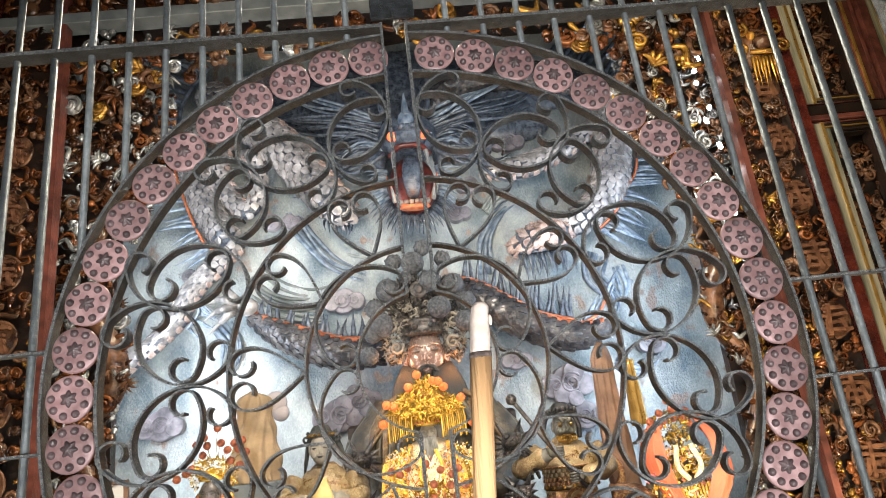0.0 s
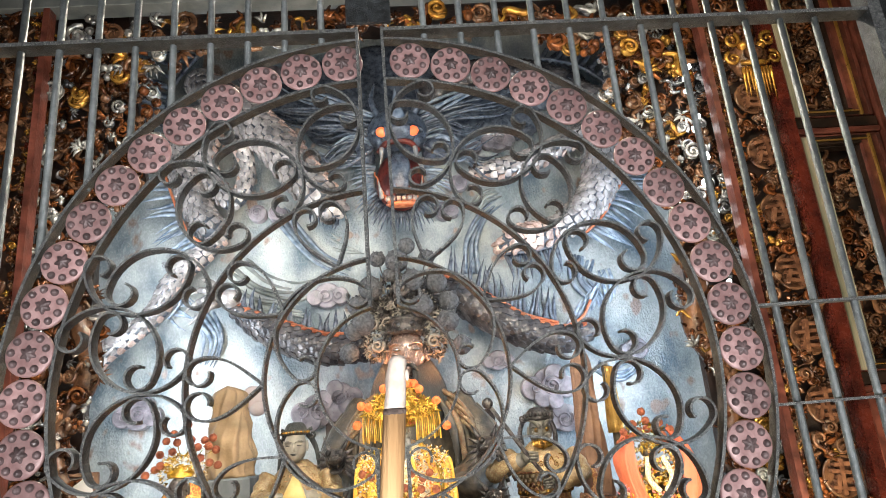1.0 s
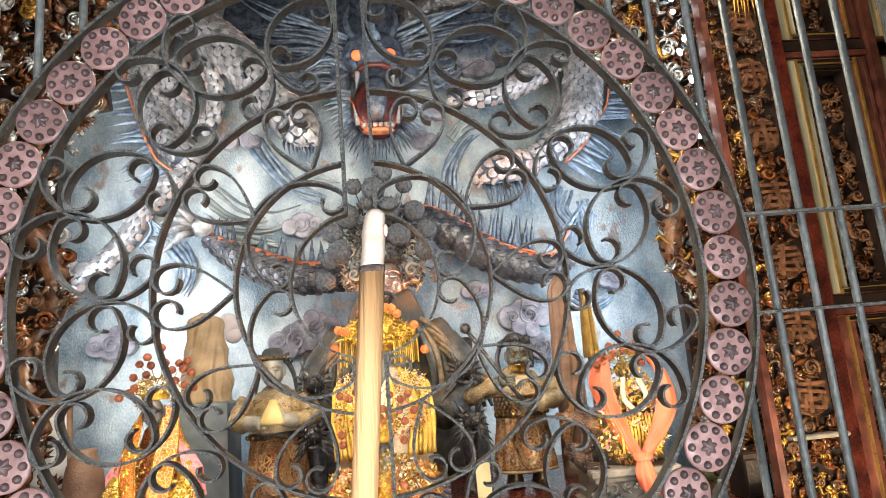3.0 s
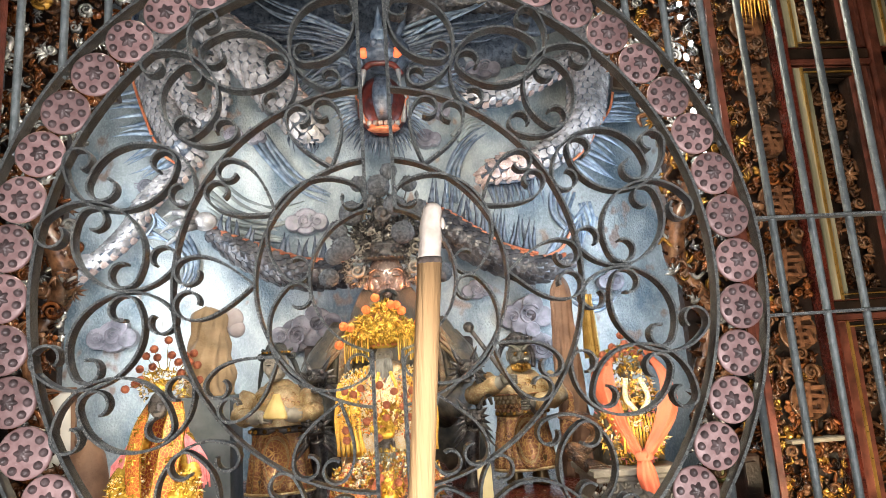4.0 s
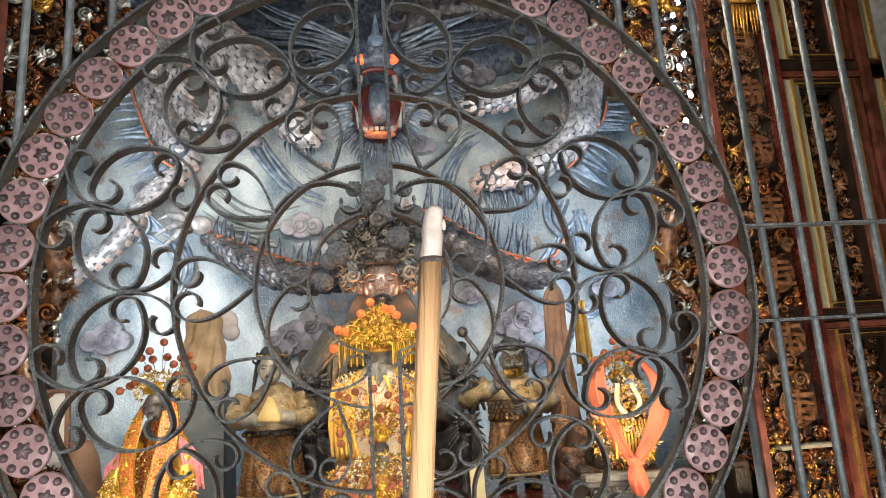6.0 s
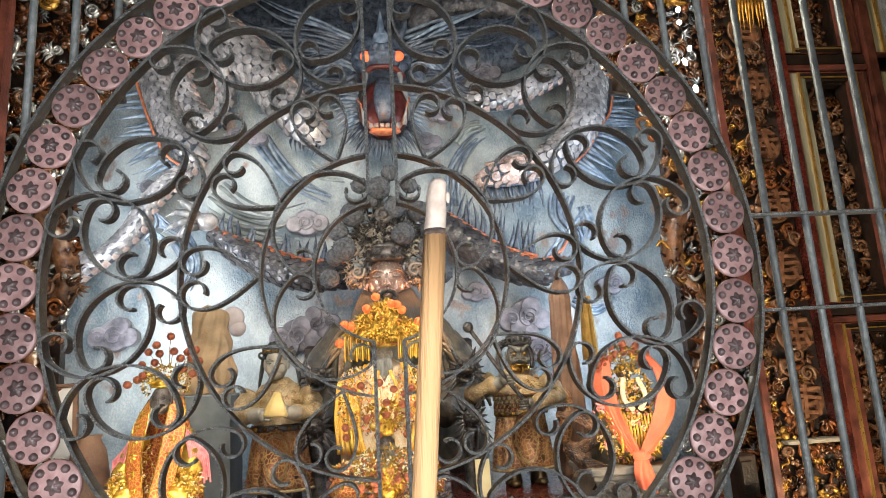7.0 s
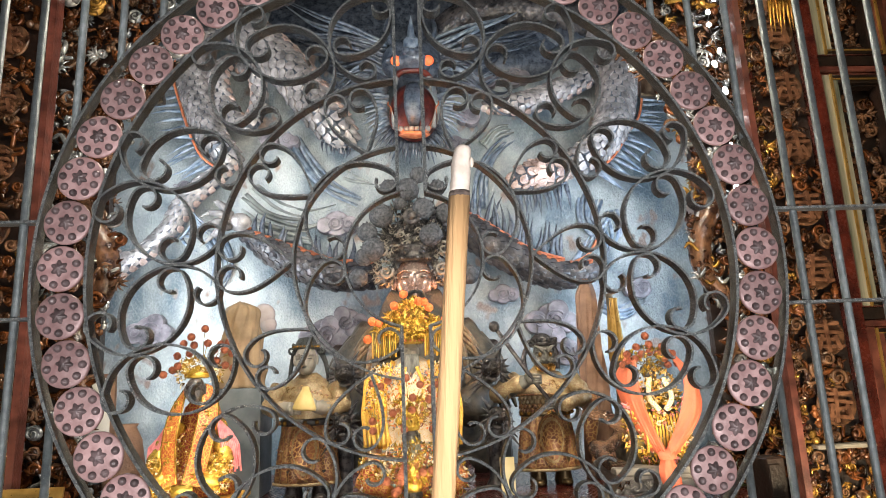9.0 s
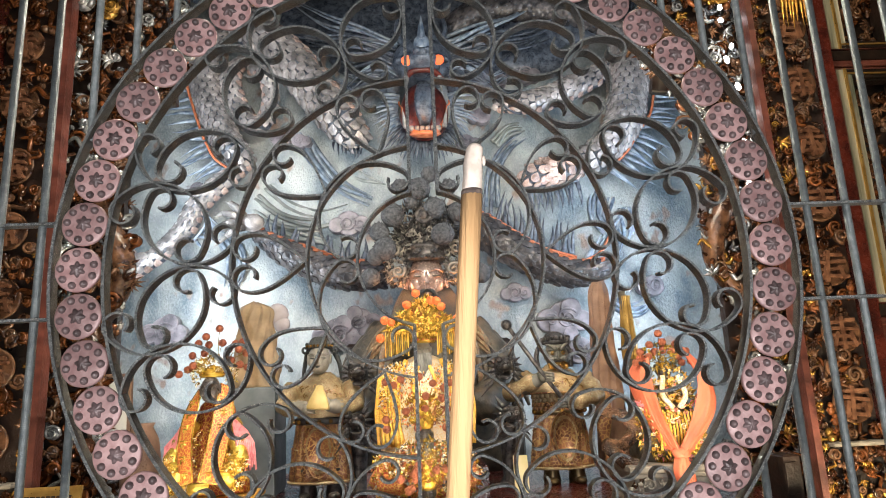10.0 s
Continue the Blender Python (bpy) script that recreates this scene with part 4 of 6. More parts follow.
def medallion(parent, x, z, seed):
    """A round leaf wreath with raised brush strokes."""
    rnd = random.Random(seed)
    c = Acc()
    c.m = 1
    c.lathe((0, 0, 0), [(0.098, 0), (0.104, 0.014), (0.098, 0.022), (0.088, 0.016), (0.01, 0.018)], 24)
    c.v = [(px + x, 1.585 - pz, py + z) for px, py, pz in c.v]
    ob = part("medallion", c, CARVE, parent, smooth=True)
    strokes = [((x + rnd.uniform(-0.012, 0.012), 1.556, z + 0.058 - 0.037 * k), (rnd.uniform(0.09, 0.155), 0.03, 0.02), rnd.uniform(-9, 9)) for k in range(4)]
    strokes += [((x + rnd.uniform(-0.03, 0.03), 1.554, z), (0.021, 0.03, 0.17), rnd.uniform(-8, 8)), ((x - 0.045, 1.555, z - 0.03), (0.019, 0.03, 0.085), rnd.uniform(10, 25)), ((x + 0.045, 1.555, z - 0.035), (0.019, 0.03, 0.08), rnd.uniform(-25, -10))]
    for at, size, turn in strokes:
        c = Acc()
        c.box(at, size, (0, turn, 0), 0.004)
        part("stroke", c, STROKE, ob)



def side_screen(s):
    sc = thing("side_screen", "carved and gilded wooden side screen with red posts and framed panels", "screen", group="side screens")
    seed = 5 if s > 0 else 9

    def put(name, c, size, m, label="", bev=0.006):
        a = Acc()
        a.box(c, size, bev=bev)
        return part(name, a, m, sc, label, smooth=False)

    put("red_post", (s * 1.895, 1.58, 2.2), (0.034, 0.07, 4.4), POST)
    put("red_post_edge", (s * 1.938, 1.62, 2.2), (0.05, 0.05, 4.4), LACQUER)
    tagged(part("edge_carving", carve(min(s * 1.925, s * 1.955), max(s * 1.925, s * 1.955), 0.6, 4.1, 1.592, 0.034, seed + 70, [0, 1, 1, 0, 2], 0.01), CARVE, sc, "narrow beaded leaf carving", smooth=True), kind="stuff")
    put("pilaster_board", (s * 2.108, 1.64, 2.2), (0.29, 0.06, 4.4), BLACKWOOD)
    put("dark_post", (s * 2.285, 1.58, 2.2), (0.06, 0.10, 4.4), LACQUER, "dark red lacquered post")
    put("panel_backing", (s * 2.9, 1.70, 2.2), (1.15, 0.05, 4.4), BLACKWOOD)
    tagged(part("carving", carve(min(s * 1.99, s * 2.23), max(s * 1.99, s * 2.23), 1.08, 4.1, 1.61, 0.062, seed, [0, 0, 1, 1, 0, 0, 1, 0, 0, 1, 0, 2] if s > 0 else [0, 1, 0, 0, 1], 0.04, lambda px, pz: min(abs(pz - 3.32 + 0.345 * k) for k in range(7)) > 0.10 or abs(abs(px) - 2.12) > 0.105), CARVE, sc, "gilded leaf and scroll carving", smooth=True), kind="stuff")
    for k in range(7):
        medallion(sc, s * 2.12, 3.32 - 0.345 * k, seed * 10 + k)
    put("ledge", (s * 2.11, 1.575, 1.055), (0.30, 0.11, 0.022), STONE, "pale worn ledge")
    tagged(part("foot_carving", carve(min(s * 1.98, s * 2.24), max(s * 1.98, s * 2.24), 0.55, 1.02, 1.60, 0.05, seed + 40, [0, 1, 2, 0], 0.05), CARVE, sc, "gilt flower carving", smooth=True), kind="stuff")
    # two bays of framed panels above one another
    for bx0, bx1 in ((2.325, 2.81), (2.885, 3.45)):
        for z0, z1 in ((0.3, 1.635), (1.735, 3.06), (3.17, 4.3)):
            zc, h = (z0 + z1) / 2, z1 - z0
            rows = ((0.018, POST, 1.595), (0.044, FRAME, 1.60), (0.012, PLAQUE, 1.588), (0.036, FRAME, 1.602), (0.016, BLACKWOOD, 1.63))
            o = 0.0
            for k, (w, m, y) in enumerate(rows):
                o += w / 2
                low = z0 < 1
                put("moulding", (s * (bx0 + o), y, zc), (w, 0.07, h - 0.002 * k), POST if low and m is FRAME else m, bev=0.006)
                put("moulding", (s * (bx1 - o), y, zc), (w, 0.07, h - 0.002 * k), POST if m is FRAME else m, bev=0.006)
                for zz in (z0 + o * 0.5, z1 - o * 0.5):
                    put("moulding", (s * (bx0 + bx1) / 2, y + 0.001, zz), (bx1 - bx0 - 2 * o - w, 0.07, w * 0.5), BLACKWOOD if m is FRAME else m, bev=0.004)
                o += w / 2
            tagged(part("panel_carving", carve(min(s * (bx0 + 0.13), s * (bx1 - 0.13)), max(s * (bx0 + 0.13), s * (bx1 - 0.13)), z0 + 0.08, z1 - 0.08, 1.685, 0.06, seed + int(z0 * 10) + int(bx0 * 7), [0, 1, 1, 1], 0.03), CARVE, sc, "dark figure carving in a framed panel", smooth=True), kind="stuff")
    put("dark_post", (s * 2.847, 1.58, 2.2), (0.05, 0.10, 4.4), POST, "red lacquered post")
    for z in (1.685, 3.115):
        put("cross_rail", (s * 2.568, 1.60, z + 0.016), (0.49, 0.09, 0.066), BLACKWOOD)
        put("cross_rail_edge", (s * 2.568, 1.59, z - 0.034), (0.49, 0.09, 0.032), POST)
    sc.location = (-s * 0.01, 0.02, 0)
    return sc


side_screen(-1)
side_screen(1)


def beast_head(x, z, seed):
    """Carved lion mask with bulging eyes, open jaw and curls."""
    c = Acc()
    rnd = random.Random(seed)
    c.m = 1
    c.ell((x, 1.55, z), (0.12, 0.07, 0.13), seg=14, rings=8)
    c.ell((x, 1.49, z + 0.0), (0.06, 0.05, 0.05), seg=10, rings=6)
    c.m = 2
    for s in (-1, 1):
        c.ell((x + s * 0.055, 1.495, z + 0.055), 0.028, seg=9, rings=6)
        c.spiral((x + s * 0.11, 1.5, z + 0.1), 0.05, 1.4, 0.014, 1, s, 16)
        c.spiral((x + s * 0.12, 1.5, z - 0.02), 0.045, 1.4, 0.013, 2, -s, 16)
    c.tube(curve([(x - 0.08, 1.5, z - 0.05), (x, 1.46, z - 0.075), (x + 0.08, 1.5, z - 0.05)], 6), 0.016, 7)
    mask = thing("beast_mask", "carved gilded lion mask fixed on the dark pilaster", "carving", group="beast masks")
    part("face", c, CARVE, mask, smooth=True)
    for k in range(9):
        px = x - 0.08 + 0.02 * k
        c = Acc()
        c.m = 2
        c.spike((px, 1.49, z - 0.085), (px + rnd.uniform(-0.01, 0.01), 1.5, z - 0.24 - rnd.uniform(0, 0.06)), 0.012)
        part("beard_lock", c, CARVE, mask, smooth=True)
    return mask


for s in (-1, 1):
    if s > 0:
        beast_head(2.13, 3.56, 3).location = (0, 0.02, 0)
    br = thing("carved_bracket", "gilded and silvered carved bracket of dragons beside the red post", "carving", group="carved brackets")
    c = Acc()
    c.box((s * 1.86, 1.96, 2.2), (0.34, 0.06, 4.4), bev=0.01)
    c.box((s * 1.62, 1.97, 3.75), (0.2, 0.05, 1.3), (0, s * 8, 0), bev=0.01)
    part("backboard", c, BLACKWOOD, br)
    sl = [0, 3, 0, 1, 3, 0, 1, 0] if s < 0 else [0, 3, 1, 0, 2, 3, 0, 1, 3]
    edge = lambda px, pz: abs(px) > 1.62 + 0.06 * math.sin(pz * 5.1) - 0.26 * min(1, max(0, (pz - 2.5) / 0.9))
    tagged(part("carving", carve(min(s * 1.32, s * 2.02), max(s * 1.32, s * 2.02), 0.9, 4.1, 1.88, 0.068, 21 + s, sl, 0.07, edge), CARVE, br, smooth=True), kind="stuff")
    # dark dragon twined down the inner edge
    c = Acc()
    c.m = 1
    line = [(s * (1.70 + 0.07 * math.sin(t * 2.1)), 1.84 + 0.05 * math.cos(t * 2.1), 2.75 - t * 0.27) for t in np.linspace(0, 5, 40)]
    c.tube(line, [0.055 * math.sin(math.pi * (0.12 + 0.83 * i / 39)) + 0.008 for i in range(40)], 9)
    for i in range(2, 38, 2):
        c.m = 0
        p = Vector(line[i])
        c.spike(p, p + Vector((-s * 0.10, -0.05, 0.03)), 0.02)
    part("twined_dragon", c, CARVE, br, "dark carved dragon", smooth=True)

beam = thing("carved_beam", "smoke-dark carved beam with gilt flowers above the shrine opening", "beam")
c = Acc()
c.box((0, 1.62, 4.14), (6.4, 0.12, 0.07))
part("lower_board", c, SLATE, beam)
c = Acc()
c.box((0, 1.72, 4.72), (6.4, 0.1, 1.06))
part("upper_board", c, BLACKWOOD, beam)
tagged(part("carving", carve(-1.85, 1.85, 3.45, 4.08, 1.72, 0.095, 33, [0, 0, 1, 3, 0, 2], 0.06, lambda px, pz: pz > 3.88 - 0.42 * max(0, abs(px) - 0.85)), CARVE, beam, "gilt flower and scroll carving", smooth=True), kind="stuff")
tagged(part("upper_carving", carve(-3.0, 3.0, 4.25, 4.7, 1.66, 0.13, 35, [0, 1, 0], 0.05), CARVE, beam, smooth=True), kind="stuff")

# ---- altar and deities ----
altar = thing("altar_table", "long dark red altar table with a carved front under the deities", "altar")
for nm, c_, s_, m_ in (("tabletop", (0, 2.25, 0.82), (3.5, 2.2, 0.04), LACQUER), ("front_panel", (0, 1.2, 0.42), (3.4, 0.05, 0.7), LACQUER), ("back_panel", (0, 3.3, 0.42), (3.4, 0.05, 0.7), BLACKWOOD), ("plinth", (0, 2.25, 0.035), (3.5, 2.2, 0.07), BLACKWOOD)):
    c = Acc()
    c.box(c_, s_, bev=0.008)
    part(nm, c, m_, altar)
for x in (-1.66, -0.6, 0.6, 1.66):
    c = Acc()
    c.box((x, 2.25, 0.435), (0.08, 2.0, 0.73), bev=0.01)
    part("leg_frame", c, LACQUER, altar)
tagged(part("front_carving", carve(-1.6, 1.6, 0.15, 0.72, 1.185, 0.12, 77, [0, 1, 2], 0.03), CARVE, altar, smooth=True), kind="stuff")


def face(c, x, y, z, h, skin, dark, lip=None):
    """A carved face, chin at z - h/2, looking out to the hall."""
    c.m = skin
    w = h * 0.40
    c.ell((x, y, z), (w, h * 0.42, h * 0.56), seg=20, rings=14)
    c.ell((x, y - h * 0.16, z - h * 0.30), (w * 0.62, h * 0.26, h * 0.22), seg=14, rings=8)
    for s in (-1, 1):
        c.ell((x + s * w * 0.46, y - h * 0.265, z - h * 0.13), (w * 0.44, h * 0.10, h * 0.2), seg=14, rings=9)
        c.tube(curve([(x + s * w * 0.12, y - h * 0.41, z + h * 0.10), (x + s * w * 0.5, y - h * 0.39, z + h * 0.17), (x + s * w * 0.85, y - h * 0.26, z + h * 0.12)], 5), [h * 0.022] * 11, 6)
        c.ell((x + s * w * 0.46, y - h * 0.335, z + h * 0.035), (w * 0.28, h * 0.07, h * 0.055), seg=10, rings=6)
        c.ell((x + s * w * 1.02, y + h * 0.02, z), (w * 0.13, h * 0.08, h * 0.2), seg=8, rings=6)
    c.tube([(x, y - h * 0.38, z + h * 0.12), (x, y - h * 0.44, z), (x, y - h * 0.50, z - h * 0.13), (x, y - h * 0.42, z - h * 0.17)], [h * 0.025, h * 0.035, h * 0.055, h * 0.03], 8)
    for s in (-1, 1):
        c.ell((x + s * h * 0.045, y - h * 0.43, z - h * 0.14), (h * 0.035, h * 0.035, h * 0.026), seg=7, rings=5)
    c.m = dark
    for s in (-1, 1):
        c.ell((x + s * w * 0.46, y - h * 0.385, z + h * 0.022), (w * 0.25, h * 0.03, h * 0.016), seg=8, rings=5)
        c.tube(curve([(x + s * w * 0.14, y - h * 0.425, z + h * 0.115), (x + s * w * 0.5, y - h * 0.40, z + h * 0.185), (x + s * w * 0.88, y - h * 0.27, z + h * 0.13)], 5), [h * 0.007] * 11, 5)
    c.m = lip if lip is not None else dark
    c.ell((x, y - h * 0.425, z - h * 0.265), (w * 0.28, h * 0.04, h * 0.022), seg=8, rings=5)
    c.ell((x, y - h * 0.415, z - h * 0.30), (w * 0.2, h * 0.04, h * 0.02), seg=8, rings=5)


def beard(c, x, y, z, w, length, slot, n=13):
    c.m = slot
    for k in range(n):
        u = k / (n - 1) - 0.5
        c.tube(curve([(x + u * w, y + abs(u) * w * 0.5, z), (x + u * w * 1.05, y - 0.01 + abs(u) * w * 0.3, z - length * 0.5), (x + u * w * 0.5, y + 0.005, z - length * (1 - 0.5 * abs(u)))], 4), [w * 0.075, w * 0.085, w * 0.085, w * 0.08, w * 0.07, w * 0.055, w * 0.04, w * 0.025, w * 0.008], 6)


def tinsel(c, ctr, rad, n, size, slots, rnd, half=True):
    """Crumpled foil, beads and petals strewn over a rounded form."""
    for _ in range(n):
        a, b = rnd.uniform(math.pi, 2 * math.pi) if half else rnd.uniform(0, 2 * math.pi), math.acos(rnd.uniform(-0.97, 0.97))
        d = Vector((math.sin(b) * math.cos(a), math.sin(b) * math.sin(a), math.cos(b)))
        p = Vector((ctr[0] + rad[0] * d.x, ctr[1] + rad[1] * d.y, ctr[2] + rad[2] * d.z))
        c.m = rnd.choice(slots)
        k = rnd.random()
        s = size * rnd.uniform(0.5, 1.2)
        if k < 0.35:
            c.ell(p, s * 0.4, seg=6, rings=4)
        elif k < 0.75:
            c.spike(p, p + (d + Vector((rnd.uniform(-0.9, 0.9), rnd.uniform(-0.6, 0.2), rnd.uniform(-0.9, 0.9)))).normalized() * s * 1.5, s * 0.28, 4, 0.5)
        else:
            c.spiral((p.x, p.y - s * 0.3, p.z), s * 0.6, 1.3, s * 0.14, rnd.uniform(0, 6), rnd.choice((-1, 1)), 9)


def pom(c, p, r, slot, root=None, wire=None):
    if root is not None:
        c.m = wire
        c.tube([root, (Vector(root) + Vector(p)) / 2 + Vector((0, -0.01, 0.015)), p], r * 0.07, 4)
    c.m = slot
    rnd = random.Random(int((p[0] + p[2]) * 5000))
    c.ell(p, (r * rnd.uniform(0.95, 1.05), r, r * rnd.uniform(0.92, 1.05)), seg=12, rings=8)
    for _ in range(26):
        d = Vector((rnd.gauss(0, 1), -abs(rnd.gauss(0, 1)), rnd.gauss(0, 1))).normalized()
        c.spike(Vector(p) + d * r * 0.85, Vector(p) + d * r * 1.13, r * 0.13, 4)


def sleeve(c, sh, el, ha, r0, r1, slot):
    c.m = slot
    c.tube(curve([sh, el, ha], 7), [r0 + (r1 - r0) * (i / 14) + 0.006 * math.sin(i * 2.1) for i in range(15)], 12)


def hand(c, p, s, slot, r=0.03):
    c.m = slot
    c.ell(p, (r, r * 0.8, r * 1.1), seg=9, rings=6)
    for k in range(4):
        c.tube([Vector(p) + Vector((s * r * 0.3, -r * 0.6, r * (0.7 - 0.45 * k))), Vector(p) + Vector((s * r * 1.2, -r * 0.9, r * (0.6 - 0.45 * k))), Vector(p) + Vector((s * r * 1.8, -r * 0.4, r * (0.45 - 0.4 * k)))], r * 0.24, 6)


# main deity, seated at the back
c = Acc()
rnd = random.Random(3)
MX, MY = 0.022, 3.02
face(c, MX, MY, 2.185, 0.345, 0, 1)
c.m = 0
for s in (-1, 1):
    c.ell((MX + s * 0.152, MY + 0.02, 2.14), (0.022, 0.03, 0.085), (0, s * 6, 0), seg=10, rings=8)
# robe: heavy folds falling from the shoulders over the knees
c.m = 2
c.lathe((MX + 0.03, MY + 0.14, 0.84), [(0.62, 0), (0.62, 0.25), (0.58, 0.5), (0.52, 0.72), (0.44, 0.86), (0.30, 1.0), (0.17, 1.09), (0.12, 1.16)], 60, 1.0, 0.55, fold=0.05, folds=13)
for s in (-1, 1):
    sleeve(c, (MX + s * 0.30, MY + 0.02, 1.82), (MX + s * 0.50, MY - 0.14, 1.48), (MX + s * 0.28, MY - 0.34, 1.24), 0.13, 0.12, 2)
    for k in range(8):
        c.m = 6 if k in (1, 4) else 2
        c.tube(curve([(MX + s * (0.15 + 0.045 * k), MY - 0.15 + 0.02 * k, 1.95 - 0.022 * k), (MX + s * (0.27 + 0.045 * k), MY - 0.25 + 0.03 * k, 1.66 - 0.008 * k), (MX + s * (0.30 + 0.055 * k), MY - 0.27 + 0.03 * k, 1.26)], 7), [0.012 + 0.014 * math.sin(math.pi * i / 14) + 0.004 * math.sin(i * 1.1 + k) for i in range(15)], 7, 0.7)
    c.m = 6
    for k in range(4):
        c.tube(curve([(MX + s * (0.22 + 0.02 * k), MY - 0.16, 1.90 - 0.05 * k), (MX + s * (0.34 + 0.03 * k), MY - 0.22, 1.80 - 0.07 * k), (MX + s * (0.47 + 0.02 * k), MY - 0.14, 1.62 - 0.09 * k)], 6), [0.022 - 0.001 * i for i in range(13)], 7, 0.6)
    # broad beard from each cheek
    for k in range(12):
        u = k / 11
        c.m = 1
        c.tube(curve([(MX + s * (0.055 + 0.10 * u), MY - 0.13 + 0.10 * u, 2.055 + 0.05 * u), (MX + s * (0.08 + 0.15 * u), MY - 0.20 + 0.06 * u, 1.90), (MX + s * (0.10 + 0.15 * u), MY - 0.22 + 0.05 * u, 1.70 + 0.03 * math.sin(k * 2.3))], 5), [0.026, 0.031, 0.034, 0.036, 0.036, 0.034, 0.032, 0.028, 0.022, 0.014, 0.004], 6)
    c.tube(curve([(MX + s * 0.008, MY - 0.155, 2.085), (MX + s * 0.045, MY - 0.165, 2.072), (MX + s * 0.075, MY - 0.15, 2.02), (MX + s * 0.08, MY - 0.17, 1.9)], 4), [0.006, 0.010, 0.013, 0.015, 0.016, 0.017, 0.017, 0.016, 0.014, 0.013, 0.011, 0.009, 0.004], 6)
# crown: beaded band with round bosses, openwork tiers and a central disc
c.m = 3
c.lathe((MX, MY, 2.315), [(0.150, 0), (0.166, 0.008), (0.166, 0.024), (0.156, 0.030), (0.158, 0.085), (0.168, 0.092), (0.166, 0.108), (0.13, 0.13), (0.10, 0.17), (0.04, 0.18)], 36)
for k in range(17):
    an = math.pi * (1.03 + 0.94 * k / 16)
    c.ell((MX + 0.172 * math.cos(an), MY + 0.172 * math.sin(an), 2.330), 0.0125, seg=8, rings=6)
    if k % 4 == 2:
        c.ell((MX + 0.165 * math.cos(an), MY + 0.165 * math.sin(an), 2.375), (0.026, 0.018, 0.024), seg=10, rings=6)
        c.ell((MX + 0.175 * math.cos(an), MY + 0.178 * math.sin(an), 2.375), 0.012, seg=8, rings=5)
c.lathe((MX, MY + 0.02, 2.44), [(0.15, 0), (0.16, 0.05), (0.13, 0.1), (0.14, 0.15), (0.10, 0.22), (0.06, 0.30)], 24, 1, 0.8, fold=0.08, folds=9)
d = Acc()
d.lathe((0, 0, 0), [(0.062, 0), (0.066, 0.012), (0.05, 0.022), (0.034, 0.018), (0.032, 0.035), (0.02, 0.048), (0.002, 0.052)], 22)
c.add([(MX - 0.005 + px, MY - 0.16 - pz, 2.635 + py) for px, py, pz in d.v], d.f)
for k in range(8):
    c.ell((MX - 0.005 + 0.074 * math.cos(k * math.pi / 4), MY - 0.165, 2.635 + 0.074 * math.sin(k * math.pi / 4)), 0.013, seg=7, rings=5)
tinsel(c, (MX, MY, 2.48), (0.24, 0.13, 0.15), 520, 0.040, [3, 3, 4], rnd)
tinsel(c, (MX, MY + 0.02, 2.60), (0.22, 0.10, 0.18), 300, 0.042, [3, 3, 4], rnd)
for s in (-1, 1):
    tinsel(c, (MX + s * 0.215, MY - 0.04, 2.30), (0.075, 0.07, 0.17), 240, 0.034, [3, 4, 4], rnd)
    c.m = 4
    c.spiral((MX + s * 0.20, MY - 0.12, 2.24), 0.05, 1.4, 0.014, 0.5, s, 18)
    c.spiral((MX + s * 0.22, MY - 0.12, 2.40), 0.05, 1.3, 0.013, 2.0, -s, 18)
for px, pz, r in ((-0.03, 0.60, 0.085), (-0.23, 0.42, 0.086), (-0.33, 0.30, 0.074), (-0.29, 0.17, 0.088), (-0.40, -0.03, 0.072), (0.075, 0.455, 0.084), (0.13, 0.26, 0.086), (-0.17, 0.63, 0.062), (0.19, 0.62, 0.062), (0.25, 0.43, 0.076), (0.33, 0.29, 0.078), (0.31, 0.15, 0.085), (0.40, -0.03, 0.072), (-0.36, 0.12, 0.066), (0.05, 0.71, 0.06), (-0.09, 0.50, 0.05)):
    pom(c, (MX + px, MY - 0.17 + abs(px) * 0.2, 2.235 + pz), r, 5, (MX + px * 0.6, MY, 2.3 + pz * 0.5), 3)
solid("main_deity", c, [FACE, BLACKBEARD, ROBE, TARNISH, STONE, POMDARK, GOLDROBE], "large seated deity statue with a copper face and pompom crown", "statue")

